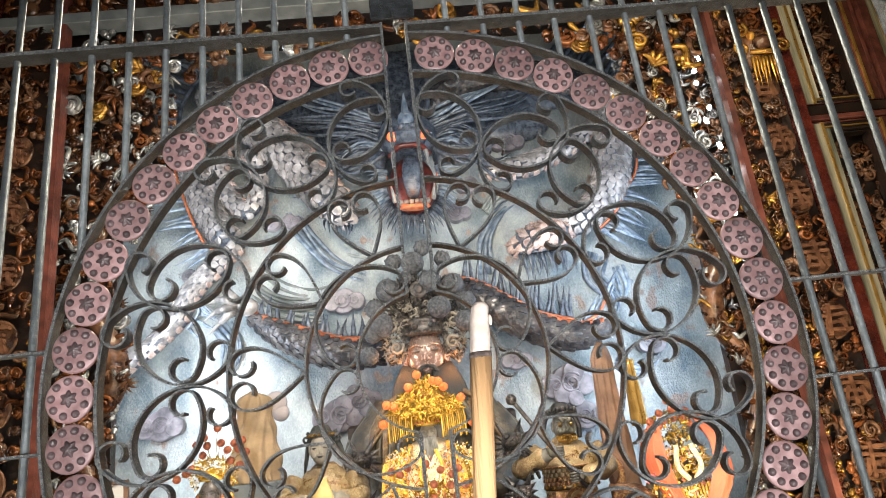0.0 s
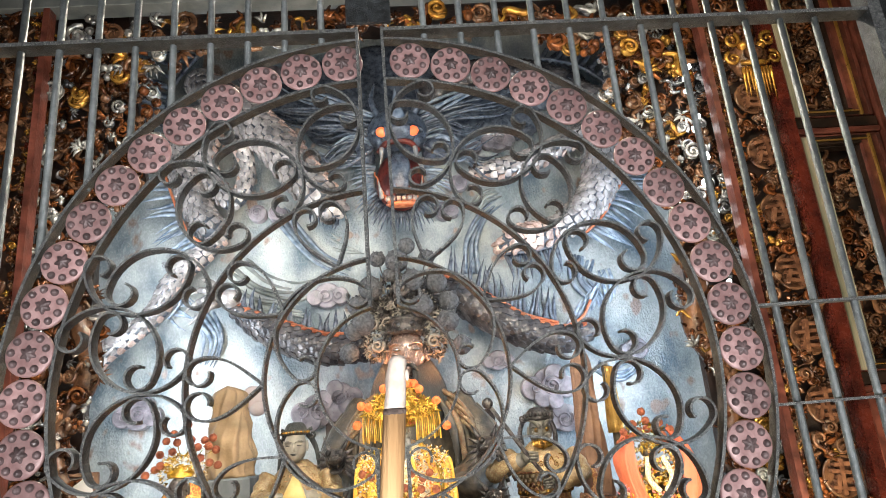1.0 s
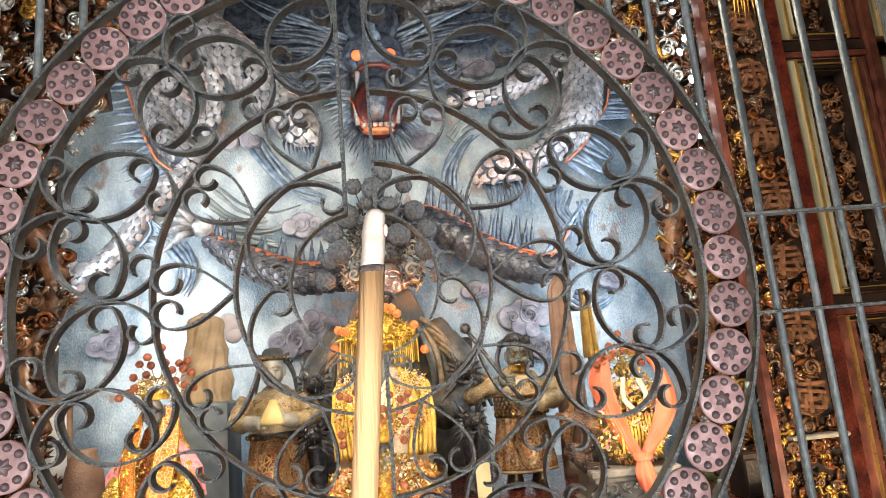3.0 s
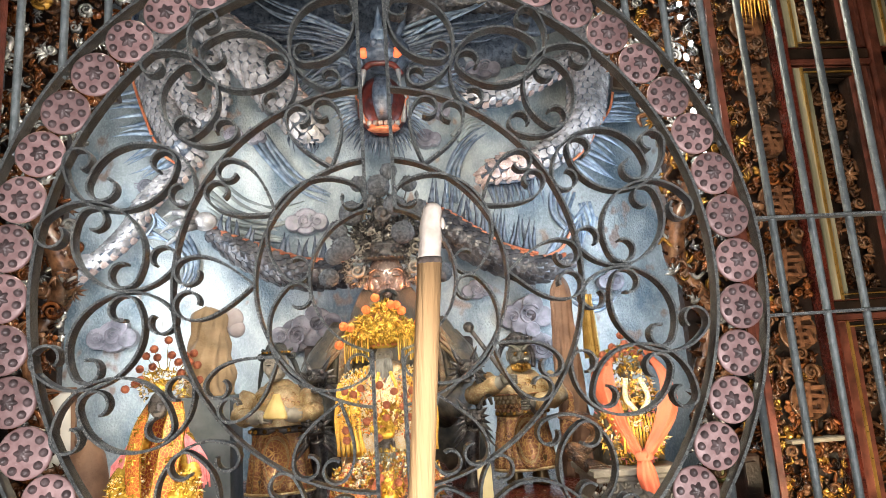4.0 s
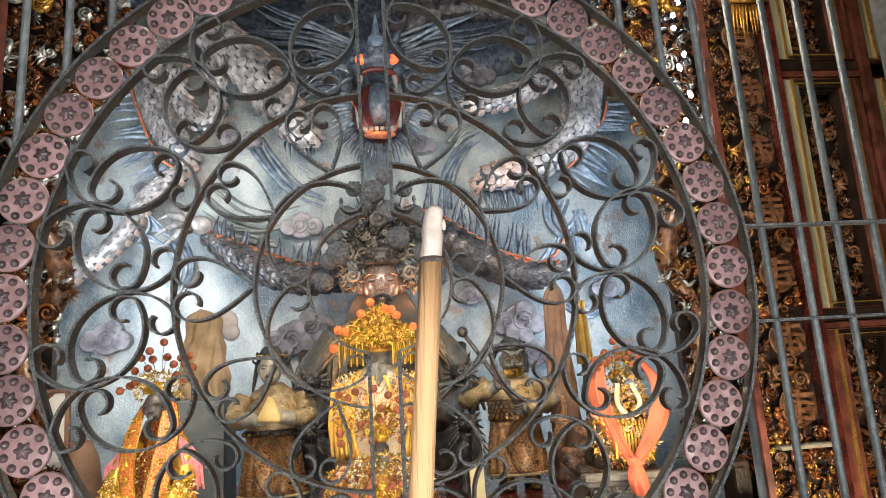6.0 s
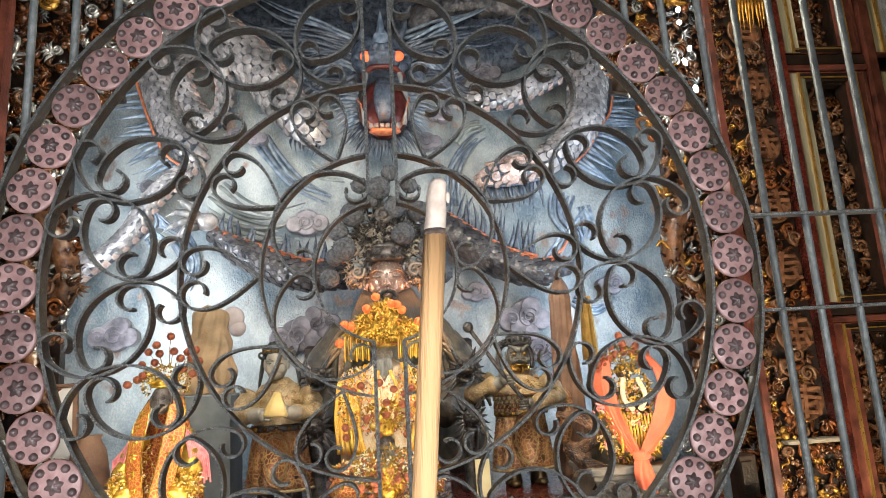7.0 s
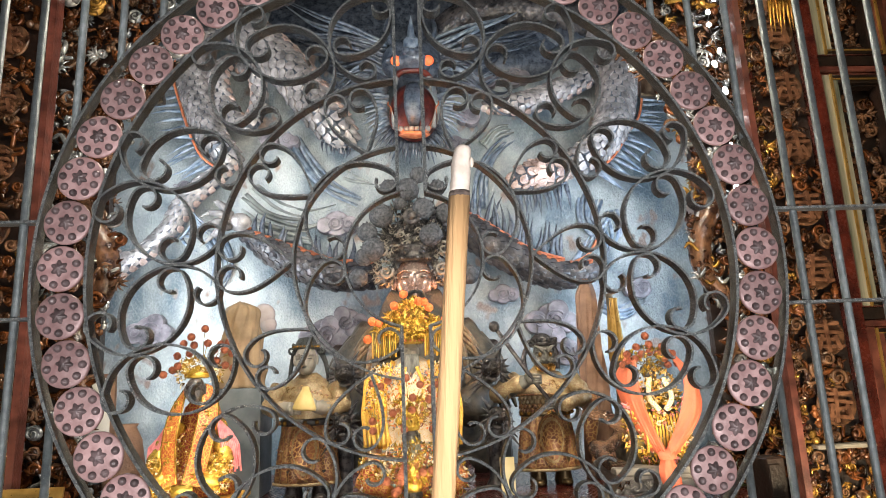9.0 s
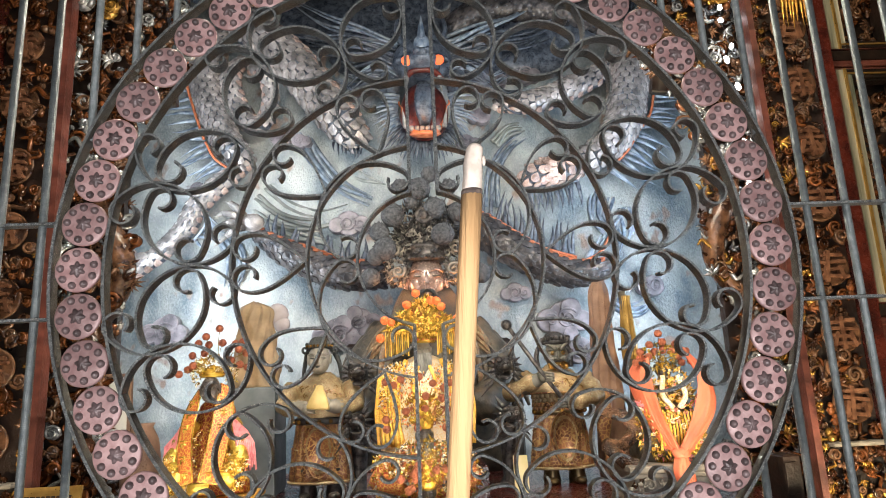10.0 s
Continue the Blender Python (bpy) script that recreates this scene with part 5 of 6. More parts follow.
# throne behind and beside the main deity
throne = thing("throne", "dark carved wooden throne with dragon heads on its arms", "throne")
c = Acc()
c.box((MX, 3.30, 1.30), (1.25, 0.06, 0.92), bev=0.02)
part("back_panel", c, BLACKWOOD, throne)
for s in (-1, 1):
    ax = 0.02 + s * 0.43
    for hz, hy, q0 in ((1.52, 2.18, 1.0), (1.25, 2.05, 0.85)):
        c = Acc()
        c.m = 0
        c.tube(curve([(ax + s * 0.06, 2.85, hz - 0.06), (ax + s * 0.03, 2.5, hz - 0.02), (ax, hy + 0.07, hz - 0.02)], 6), 0.05 * q0, 10)
        c.ell((ax, hy, hz), (0.062 * q0, 0.085 * q0, 0.055 * q0), seg=14, rings=8)
        c.ell((ax - s * 0.01, hy - 0.08 * q0, hz - 0.012), (0.042 * q0, 0.06 * q0, 0.022 * q0), (-12, 0, 0), seg=12, rings=6)
        c.ell((ax - s * 0.01, hy - 0.065 * q0, hz - 0.062 * q0), (0.036 * q0, 0.06 * q0, 0.014 * q0), (14, 0, 0), seg=10, rings=6)
        for q in (-1, 1):
            c.ell((ax + q * 0.034 * q0, hy - 0.055 * q0, hz + 0.032 * q0), 0.019 * q0, seg=9, rings=6)
            c.spiral((ax + q * 0.022 * q0, hy - 0.13 * q0, hz + 0.006), 0.016 * q0, 1.2, 0.006, 1, q, 12)
            c.spike((ax + q * 0.035, hy + 0.02, hz + 0.04), (ax + q * 0.08, hy + 0.08, hz + 0.13 * q0), 0.016)
            for k in range(6):
                c.spike((ax + q * 0.05 * q0, hy + 0.01, hz + 0.02 - 0.018 * k), (ax + q * (0.105 + 0.008 * k) * q0, hy + 0.03, hz + 0.05 - 0.045 * k), 0.013, 5, 0.6)
            for k in range(3):
                c.spike((ax + q * 0.024 * q0, hy - (0.06 + 0.025 * k) * q0, hz - 0.028 * q0), (ax + q * 0.024 * q0, hy - (0.062 + 0.025 * k) * q0, hz - 0.052 * q0), 0.006, 4)
        part("arm", c, TARNISH, throne, smooth=True)
    c = Acc()
    c.lathe((ax, 2.22, 0.84), [(0.06, 0), (0.06, 0.03), (0.04, 0.06), (0.045, 0.2), (0.055, 0.33), (0.04, 0.36)], 16)
    part("arm_post", c, TARNISH, throne, smooth=True)

# gold-crowned deity before it
c = Acc()
rnd = random.Random(8)
GX, GY = -0.025, 1.92
face(c, GX, GY, 1.615, 0.105, 0, 1)
beard(c, GX, GY - 0.05, 1.60, 0.075, 0.26, 1, 17)
c.m = 3
c.lathe((GX, GY + 0.05, 1.02), [(0.235, 0), (0.24, 0.12), (0.235, 0.28), (0.215, 0.40), (0.18, 0.48), (0.12, 0.535), (0.05, 0.57)], 72, 1, 0.62, fold=0.045, folds=14)
for s in (-1, 1):
    # yellow silk facings over the cream robe, with embroidered edges
    for k in range(6):
        c.m = 2 if k != 2 else 4
        c.tube(curve([(GX + s * (0.095 + 0.022 * k), GY - 0.035 + 0.008 * k, 1.565 - 0.012 * k), (GX + s * (0.135 + 0.022 * k), GY - 0.085 + 0.014 * k, 1.45), (GX + s * (0.145 + 0.022 * k), GY - 0.105 + 0.014 * k, 1.30), (GX + s * (0.12 + 0.026 * k), GY - 0.11 + 0.014 * k, 1.12)], 5), [0.013 + 0.004 * math.sin(i * 0.9 + k) for i in range(16)], 7, 0.6)
    c.m = 2
    c.tube(curve([(GX + s * 0.03, GY - 0.085, 1.53), (GX + s * 0.06, GY - 0.115, 1.42), (GX + s * 0.045, GY - 0.13, 1.24)], 6), 0.010, 7, 0.5)
    tinsel(c, (GX + s * 0.13, GY - 0.01, 1.36), (0.115, 0.13, 0.17), 620, 0.0125, [3, 3, 5, 4, 4, 2, 6, 7], rnd)
    tinsel(c, (GX + s * 0.14, GY - 0.02, 1.50), (0.09, 0.09, 0.05), 200, 0.0125, [3, 3, 4, 2, 7], rnd)
    # gold fringe hanging from the crown's rim
    for k in range(13):
        c.m = 4 if k % 3 else 2
        px = 0.075 + 0.0105 * k
        c.tube([(GX + s * px, GY - 0.09 + 0.006 * k, 1.745 - 0.002 * k), (GX + s * (px + 0.004), GY - 0.095 + 0.006 * k, 1.68), (GX + s * (px + 0.003), GY - 0.09 + 0.006 * k, 1.585 + 0.006 * (k % 3))], 0.0042, 5)
c.m = 4
c.lathe((GX, GY, 1.655), [(0.066, 0), (0.078, 0.012), (0.085, 0.03), (0.115, 0.08), (0.095, 0.13), (0.05, 0.19), (0.02, 0.23)], 26, 1, 0.7, fold=0.06, folds=9)
c.m = 6
for k in range(9):
    an = math.pi * (1.1 + 0.8 * k / 8)
    c.ell((GX + 0.083 * math.cos(an), GY + 0.062 * math.sin(an), 1.672), 0.008, seg=7, rings=5)
tinsel(c, (GX, GY - 0.02, 1.745), (0.185, 0.11, 0.055), 520, 0.026, [4, 4, 4, 2], rnd)
tinsel(c, (GX, GY - 0.02, 1.785), (0.125, 0.10, 0.07), 420, 0.026, [4, 4, 4, 2, 6], rnd)
tinsel(c, (GX, GY - 0.02, 1.84), (0.06, 0.06, 0.06), 160, 0.022, [4, 4, 2], rnd)
tinsel(c, (GX, GY - 0.01, 1.34), (0.20, 0.15, 0.17), 620, 0.0135, [3, 3, 3, 2, 4, 5, 6, 7], rnd)
for px, pz in ((-0.03, 1.915), (0.05, 1.875), (-0.08, 1.855), (0.105, 1.84), (-0.20, 1.775), (-0.165, 1.765), (0.19, 1.775), (-0.225, 1.68), (0.235, 1.645), (0.08, 1.87)):
    pom(c, (GX + px, GY - 0.12, pz), 0.023, 5)
solid("gold_crowned_deity", c, [GREYFACE, BEARD, YELLOW, CREAM, GOLDTINSEL, POMORANGE, POMRED, FIN], "bearded deity statue in yellow silk with a gold crown", "statue")
c = Acc()
c.box((GX, GY + 0.05, 0.93), (0.62, 0.36, 0.18), bev=0.015)
solid("altar_step", c, LACQUER, "dark red wooden step on the altar table", "step", smooth=False)

# two smaller deities in front of it
for n_, (fx, fy, fz, fh, base, w, robe_, crown_z) in enumerate(((-0.035, 1.62, 1.185, 0.10, 0.84, 0.25, BROCADE, 1.25), (-0.03, 1.40, 0.955, 0.085, 0.84, 0.15, ROBE_RED, 1.0))):
    c = Acc()
    rnd = random.Random(14 + n_)
    face(c, fx, fy, fz, fh, 0, 1)
    if n_ == 0:
        beard(c, fx, fy - 0.045, fz - 0.03, 0.075, 0.14, 2)
    c.m = 3
    hb = fz - base - fh * 0.4
    c.lathe((fx, fy + 0.05, base), [(w, 0), (w * 0.97, hb * 0.4), (w * 0.8, hb * 0.75), (w * 0.45, hb * 0.95), (w * 0.2, hb * 1.06)], 30, 1, 0.55, fold=0.05, folds=9)
    for s in (-1, 1):
        sleeve(c, (fx + s * w * 0.6, fy, fz - fh * 0.9), (fx + s * w * 0.9, fy - 0.07, fz - fh * 1.9), (fx + s * w * 0.4, fy - 0.13, fz - fh * 2.1), w * 0.15, w * 0.17, 3)
        tinsel(c, (fx + s * w * 0.75, fy - 0.06, fz - fh * 1.7), (w * 0.28, w * 0.26, fh * 1.1), 170, 0.018, [4, 4, 5, 3], rnd)
    tinsel(c, (fx, fy - 0.0, base + hb * 0.45), (w * 0.85, w * 0.7, hb * 0.5), 760, 0.02, [4, 4, 5, 6, 7], rnd)
    tinsel(c, (fx, fy - 0.02, base + hb * 0.8), (w * 0.6, w * 0.5, hb * 0.3), 300, 0.018, [4, 4, 5, 6], rnd)
    tinsel(c, (fx, fy, crown_z + 0.06), (fh * 0.85, fh * 0.6, fh * 0.75), 130, 0.022, [4, 4, 7], rnd)
    c.m = 4
    c.lathe((fx, fy, crown_z - 0.03), [(fh * 0.42, 0), (fh * 0.5, fh * 0.3), (fh * 0.35, fh * 0.9), (fh * 0.1, fh * 1.3)], 16)
    for k in range(17 if n_ == 0 else 9):
        px, pz = rnd.uniform(-1.9, 1.9) * fh, crown_z + rnd.uniform(-0.3, 1.0 if n_ else 2.2) * fh
        pom(c, (fx + px, fy - 0.06, pz), 0.019, 7, (fx + px * 0.4, fy, crown_z + 0.03), 4)
    solid("small_deity", c, [DARKFACE, BLACKBEARD, BEARD, robe_, GOLDTINSEL, CREAM, SILVER, POMRED], ("small bearded deity statue in orange robes with rust-red pompoms" if n_ == 0 else "small dark-faced deity statue in gilded red robes"), "statue", group="small deities")

def attendant(c, x, y, chin, skirt_w, seed):
    """Standing carved figure: boots, pleated skirt with an apron, belt, torso and a layered cape. Slots: 2 cape, 3 skirt, 4 boots, 5 gold."""
    rnd = random.Random(seed)
    waist = chin - 0.27
    for s in (-1, 1):
        c.m = 4
        c.lathe((x + s * 0.075, y - 0.02, 0.84), [(0.048, 0), (0.052, 0.02), (0.044, 0.06), (0.05, 0.11), (0.055, 0.16)], 14, 1, 1.35)
        c.ell((x + s * 0.08, y - 0.09, 0.858), (0.034, 0.05, 0.02), seg=9, rings=6)
    c.m = 3
    hs = waist - 0.92
    c.lathe((x, y + 0.01, 0.92), [(skirt_w, 0), (skirt_w * 0.98, hs * 0.15), (skirt_w * 0.90, hs * 0.5), (skirt_w * 0.80, hs * 0.85), (skirt_w * 0.78, hs)], 72, 1, 0.66, fold=0.055, folds=15, warp=0.9)
    c.m = 2
    c.tube([(x + skirt_w * 1.03 * math.cos(t), y + 0.01 + skirt_w * 0.68 * math.sin(t), 0.928) for t in np.linspace(-0.1, -3.04, 30)], 0.009, 6)
    # apron: rounded panel with a rim, hung from the belt
    n = 16
    for w, q, slot in ((1.0, 0.0, 3), (0.86, 0.006, 2), (0.74, 0.012, 3)):
        vs = [(x + w * 0.082 * math.cos(a) * (1 if math.sin(a) > -0.2 else 0.9), y - skirt_w * 0.66 - 0.018 - q - 0.012 * math.cos(a) ** 2 * -1, waist - 0.15 + w * 0.15 * math.sin(a)) for a in np.linspace(0, 2 * math.pi, n, endpoint=False)]
        c.m = slot
        c.add(vs + [(vx, vy + 0.03, vz) for vx, vy, vz in vs], [tuple(range(n))] + [(i, (i + 1) % n, n + (i + 1) % n, n + i) for i in range(n)])
    tinsel(c, (x, y + 0.01, 0.92 + hs * 0.45), (skirt_w * 0.92, skirt_w * 0.62, hs * 0.5), 150, 0.014, [3, 3, 2], rnd)
    # torso, belt and its bosses
    c.m = 2
    c.lathe((x, y + 0.01, waist - 0.01), [(skirt_w * 0.80, 0), (0.135, 0.05), (0.15, 0.12), (0.15, 0.19), (0.10, 0.25)], 34, 1, 0.66, fold=0.03, folds=8)
    c.m = 4
    c.lathe((x, y + 0.01, waist - 0.018), [(skirt_w * 0.83, 0), (skirt_w * 0.88, 0.008), (skirt_w * 0.88, 0.03), (skirt_w * 0.83, 0.038)], 34, 1, 0.68)
    c.m = 5
    for k in range(7):
        a = math.pi * (1.12 + 0.76 * k / 6)
        c.ell((x + skirt_w * 0.90 * math.cos(a), y + 0.01 + skirt_w * 0.62 * math.sin(a), waist), (0.013, 0.008, 0.013), seg=8, rings=5)
    # cape in three layers, each with a rolled rim
    for r0, z0, z1, r1 in ((0.182, chin - 0.165, chin - 0.06, 0.12), (0.145, chin - 0.105, chin - 0.03, 0.085), (0.105, chin - 0.06, chin + 0.005, 0.05)):
        c.m = 2
        c.lathe((x, y + 0.015, z0), [(r0 * 0.985, -0.006), (r0 * 1.01, 0.0), (r0 * 1.0, 0.012), ((r0 + r1) * 0.5, (z1 - z0) * 0.66), (r1, z1 - z0)], 44, 1, 0.70, fold=0.018, folds=11)
        c.m = 3
        c.tube([(x + r0 * 1.0 * math.cos(t), y + 0.015 + r0 * 0.71 * math.sin(t), z0 + 0.003) for t in np.linspace(0.1, -3.24, 30)], 0.0052, 6)
    for k in range(26):
        a = math.pi * (1.05 + 0.9 * rnd.random())
        u = rnd.uniform(0.15, 0.8)
        r = 0.182 - 0.07 * u
        c.m = 5 if k % 3 else 3
        c.spiral((x + r * math.cos(a), y + 0.012 + r * 0.71 * math.sin(a), chin - 0.155 + 0.10 * u), 0.016, 1.3, 0.003, rnd.uniform(0, 6), 1, 12)


# civil attendant holding a yellow packet
c = Acc()
AX, AY = -0.622, 2.2
attendant(c, AX, AY, 1.525, 0.185, 31)
face(c, AX - 0.01, AY - 0.02, 1.605, 0.16, 0, 1)
c.m = 1
c.lathe((AX - 0.01, AY, 1.665), [(0.070, 0), (0.075, 0.006), (0.073, 0.026), (0.062, 0.030), (0.055, 0.05), (0.042, 0.066), (0.015, 0.072)], 30, fold=0.06, folds=13)
c.m = 5
for k in range(11):
    a = math.pi * (1.05 + 0.9 * k / 10)
    c.ell((AX - 0.01 + 0.076 * math.cos(a), AY + 0.076 * math.sin(a), 1.68), 0.0075, seg=7, rings=5)
for s in (-1, 1):
    c.m = 1
    c.spiral((AX - 0.01 + s * 0.088, AY + 0.02, 1.665), 0.034, 1.2, 0.010, 1.5, s, 16)
    c.tube(curve([(AX - 0.01 + s * 0.07, AY + 0.03, 1.67), (AX + s * 0.10, AY + 0.03, 1.58), (AX + s * 0.115, AY + 0.01, 1.47)], 5), [0.012, 0.014, 0.015, 0.015, 0.014, 0.013, 0.012, 0.011, 0.009, 0.007, 0.004], 6, 0.4)
    sleeve(c, (AX + s * 0.155, AY, 1.45), (AX + s * 0.20, AY - 0.06, 1.345), (AX + s * 0.09, AY - 0.16, 1.335), 0.058, 0.042, 2)
    c.m = 0
    c.tube(curve([(AX + s * 0.12, AY - 0.14, 1.335), (AX + s * 0.09, AY - 0.17, 1.338), (AX + s * 0.06, AY - 0.19, 1.345)], 4), [0.043, 0.044, 0.042, 0.04, 0.037, 0.035, 0.034, 0.033, 0.03], 10)
    hand(c, (AX + s * 0.055, AY - 0.20, 1.345 + 0.015 * s), -s, 0, 0.027)
c.m = 6
c.lathe((AX + 0.012, AY - 0.215, 1.325), [(0.060, 0), (0.064, 0.012), (0.055, 0.04), (0.038, 0.08), (0.024, 0.108), (0.020, 0.125), (0.008, 0.13)], 26, 1, 0.45, (0, 5, 0), fold=0.07, folds=6)
solid("civil_attendant", c, [GREYFACE, BLACKBEARD, CAPE, SKIRT, TARNISH, GILT_BRIGHT, mat("pale_yellow_packet", (0.55, 0.40, 0.14), (0.72, 0.56, 0.24), 12, 0.5)], "standing attendant statue in gold robes holding a yellow packet", "statue")

# fierce attendant with a staff
c = Acc()
BX, BY = 0.775, 2.3
attendant(c, BX, BY, 1.515, 0.18, 32)
face(c, BX + 0.005, BY - 0.02, 1.575, 0.165, 0, 1)
for s in (-1, 1):
    c.m = 5
    c.ell((BX + 0.005 + s * 0.031, BY - 0.082, 1.583), 0.0125, seg=9, rings=6)
    c.m = 1
    c.ell((BX + 0.005 + s * 0.030, BY - 0.093, 1.583), 0.005, seg=7, rings=5)
    c.m = 0
    c.spike((BX + 0.005 + s * 0.012, BY - 0.095, 1.600), (BX + 0.005 + s * 0.072, BY - 0.055, 1.635), 0.014, 6, 1, (0, -0.008, 0.012))
    c.ell((BX + 0.005 + s * 0.035, BY - 0.085, 1.548), (0.022, 0.016, 0.018), seg=9, rings=6)
    c.ell((BX + 0.005 + s * 0.016, BY - 0.10, 1.548), (0.013, 0.014, 0.011), seg=8, rings=5)
    c.m = 1
    c.spiral((BX + s * 0.085, BY - 0.005, 1.655), 0.03, 1.3, 0.009, 1, s, 16)
    c.tube(curve([(BX + s * 0.07, BY + 0.02, 1.66), (BX + s * 0.105, BY + 0.03, 1.58), (BX + s * 0.10, BY + 0.02, 1.50)], 5), [0.014] * 11, 6, 0.5)
c.m = 5
c.tube(curve([(BX - 0.03, BY - 0.098, 1.528), (BX + 0.005, BY - 0.108, 1.521), (BX + 0.04, BY - 0.098, 1.528)], 5), 0.0055, 6)
beard(c, BX + 0.005, BY - 0.08, 1.525, 0.10, 0.055, 5, 11)
c.m = 1
c.lathe((BX + 0.005, BY, 1.635), [(0.078, 0), (0.086, 0.008), (0.084, 0.024), (0.070, 0.03), (0.062, 0.055), (0.038, 0.075), (0.012, 0.082)], 32, fold=0.05, folds=12)
for k in range(9):
    a = math.pi * (1.08 + 0.84 * k / 8)
    c.ell((BX + 0.005 + 0.084 * math.cos(a), BY + 0.084 * math.sin(a), 1.665 + 0.008 * math.sin(math.pi * k / 8)), (0.012, 0.009, 0.015), seg=8, rings=5)
# scale armour below the cape
for i in range(6):
    for j in range(13):
        an = math.pi * (1.04 + 0.92 * (j + 0.5 * (i % 2)) / 13)
        nn = Vector((math.cos(an), math.sin(an) * 1.3, 0)).normalized()
        c.m = 3 if i > 3 else 2
        scale_plate(c, Vector((BX + 0.155 * math.cos(an), BY + 0.01 + 0.105 * math.sin(an), 1.385 - 0.024 * i)), Vector((0, 0, -1)), Vector((0, 0, -1)).cross(nn), nn, 0.03)
sleeve(c, (BX - 0.155, BY, 1.44), (BX - 0.285, BY - 0.05, 1.365), (BX - 0.15, BY - 0.17, 1.43), 0.06, 0.045, 2)
c.m = 0
c.tube([(BX - 0.23, BY - 0.10, 1.385), (BX - 0.175, BY - 0.15, 1.415), (BX - 0.135, BY - 0.19, 1.435)], [0.047, 0.043, 0.036], 12)
hand(c, (BX - 0.115, BY - 0.20, 1.445), 1, 0, 0.032)
sleeve(c, (BX + 0.155, BY, 1.44), (BX + 0.215, BY - 0.06, 1.33), (BX + 0.06, BY - 0.18, 1.30), 0.06, 0.048, 2)
hand(c, (BX + 0.015, BY - 0.20, 1.30), -1, 0, 0.032)
c.m = 1
c.tube([(BX - 0.30, BY - 0.215, 1.735), (BX - 0.115, BY - 0.215, 1.455), (BX + 0.04, BY - 0.215, 1.24)], 0.0125, 9)
c.ell((BX - 0.31, BY - 0.215, 1.75), 0.032, seg=12, rings=8)
c.m = 3
c.tube(curve([(BX + 0.20, BY - 0.04, 1.35), (BX + 0.29, BY - 0.06, 1.30), (BX + 0.25, BY - 0.05, 1.12), (BX + 0.27, BY - 0.04, 0.95)], 6), [0.03 + 0.014 * math.sin(i * 0.7) for i in range(19)], 8, 0.35)
solid("fierce_attendant", c, [FIERCE, TARNISH, CAPE, SKIRT, BRONZE, GILT_BRIGHT], "fierce standing attendant statue in gold armour gripping a staff", "statue")

# red-crowned goddess on a yellow stool
c = Acc()
rnd = random.Random(41)
LX, LY = -1.035, 1.55
face(c, LX, LY - 0.06, 1.452, 0.112, 0, 1)
c.m = 2
c.lathe((LX, LY + 0.05, 0.975), [(0.16, 0), (0.155, 0.08), (0.13, 0.2), (0.105, 0.32), (0.08, 0.40), (0.04, 0.44)], 34, 1, 0.6, fold=0.04, folds=9)
for s in (-1, 1):
    # sleeves thick with gold thread, resting on the knees
    sleeve(c, (LX + s * 0.09, LY, 1.30), (LX + s * 0.145, LY - 0.09, 1.14), (LX + s * 0.10, LY - 0.17, 1.04), 0.038, 0.05, 3)
    tinsel(c, (LX + s * 0.125, LY - 0.10, 1.085), (0.066, 0.085, 0.085), 430, 0.014, [3, 3, 3, 6, 4], rnd)
    for k in range(10):
        c.m = 5
        c.tube([(LX + s * (0.105 + 0.006 * k), LY - 0.07 + 0.006 * k, 1.33 - 0.008 * k), (LX + s * (0.14 + 0.007 * k), LY - 0.10 + 0.006 * k, 1.20), (LX + s * (0.15 + 0.007 * k), LY - 0.09 + 0.006 * k, 1.08 + 0.012 * (k % 3))], 0.005, 5)
    # wide brocade band from the head over the shoulder to the lap
    rows = curve([(LX + s * 0.058, LY - 0.01, 1.47), (LX + s * 0.075, LY - 0.085, 1.37), (LX + s * 0.075, LY - 0.165, 1.22), (LX + s * 0.05, LY - 0.215, 1.05)], 5)
    vs = []
    for i, p in enumerate(rows):
        w = 0.02 + 0.018 * min(1, i / 6)
        for q in (-1, -0.33, 0.33, 1):
            vs.append((p.x + q * w, p.y + 0.02 * q * s + 0.008 * (abs(q) > 0.9), p.z + 0.012 * q * -s))
    m = len(rows)
    vs += [(vx, vy + 0.008, vz) for vx, vy, vz in vs]
    o = m * 4
    fs = [(i * 4 + j, i * 4 + j + 1, i * 4 + j + 5, i * 4 + j + 4) for i in range(m - 1) for j in range(3)]
    fs += [(o + i * 4 + j + 4, o + i * 4 + j + 5, o + i * 4 + j + 1, o + i * 4 + j) for i in range(m - 1) for j in range(3)]
    c.m = 8
    c.add(vs, fs)
    for q in (-1, 1):
        c.m = 3
        c.tube([(p.x + q * (0.02 + 0.018 * min(1, i / 6)), p.y + 0.02 * q * s + 0.004, p.z - 0.012 * q * s) for i, p in enumerate(rows)], 0.0028, 5)
    for k in range(6):
        p = rows[4 + 2 * k if 4 + 2 * k < m else m - 1]
        c.m = 3
        for dx, dz, w, h in ((0, 0.010, 0.034, 0.005), (0, -0.004, 0.026, 0.005), (0.004, 0.002, 0.005, 0.03), (-0.010, -0.012, 0.006, 0.016)):
            c.box((p.x + dx, p.y - 0.006, p.z + dz), (w, 0.006, h), (12, 0, 0), 0.001)
tinsel(c, (LX, LY - 0.04, 1.16), (0.07, 0.14, 0.13), 240, 0.014, [2, 2, 3, 6], rnd)
c.m = 3
c.box((LX + 0.01, LY - 0.215, 1.03), (0.09, 0.012, 0.05), (10, 0, 0), 0.004)
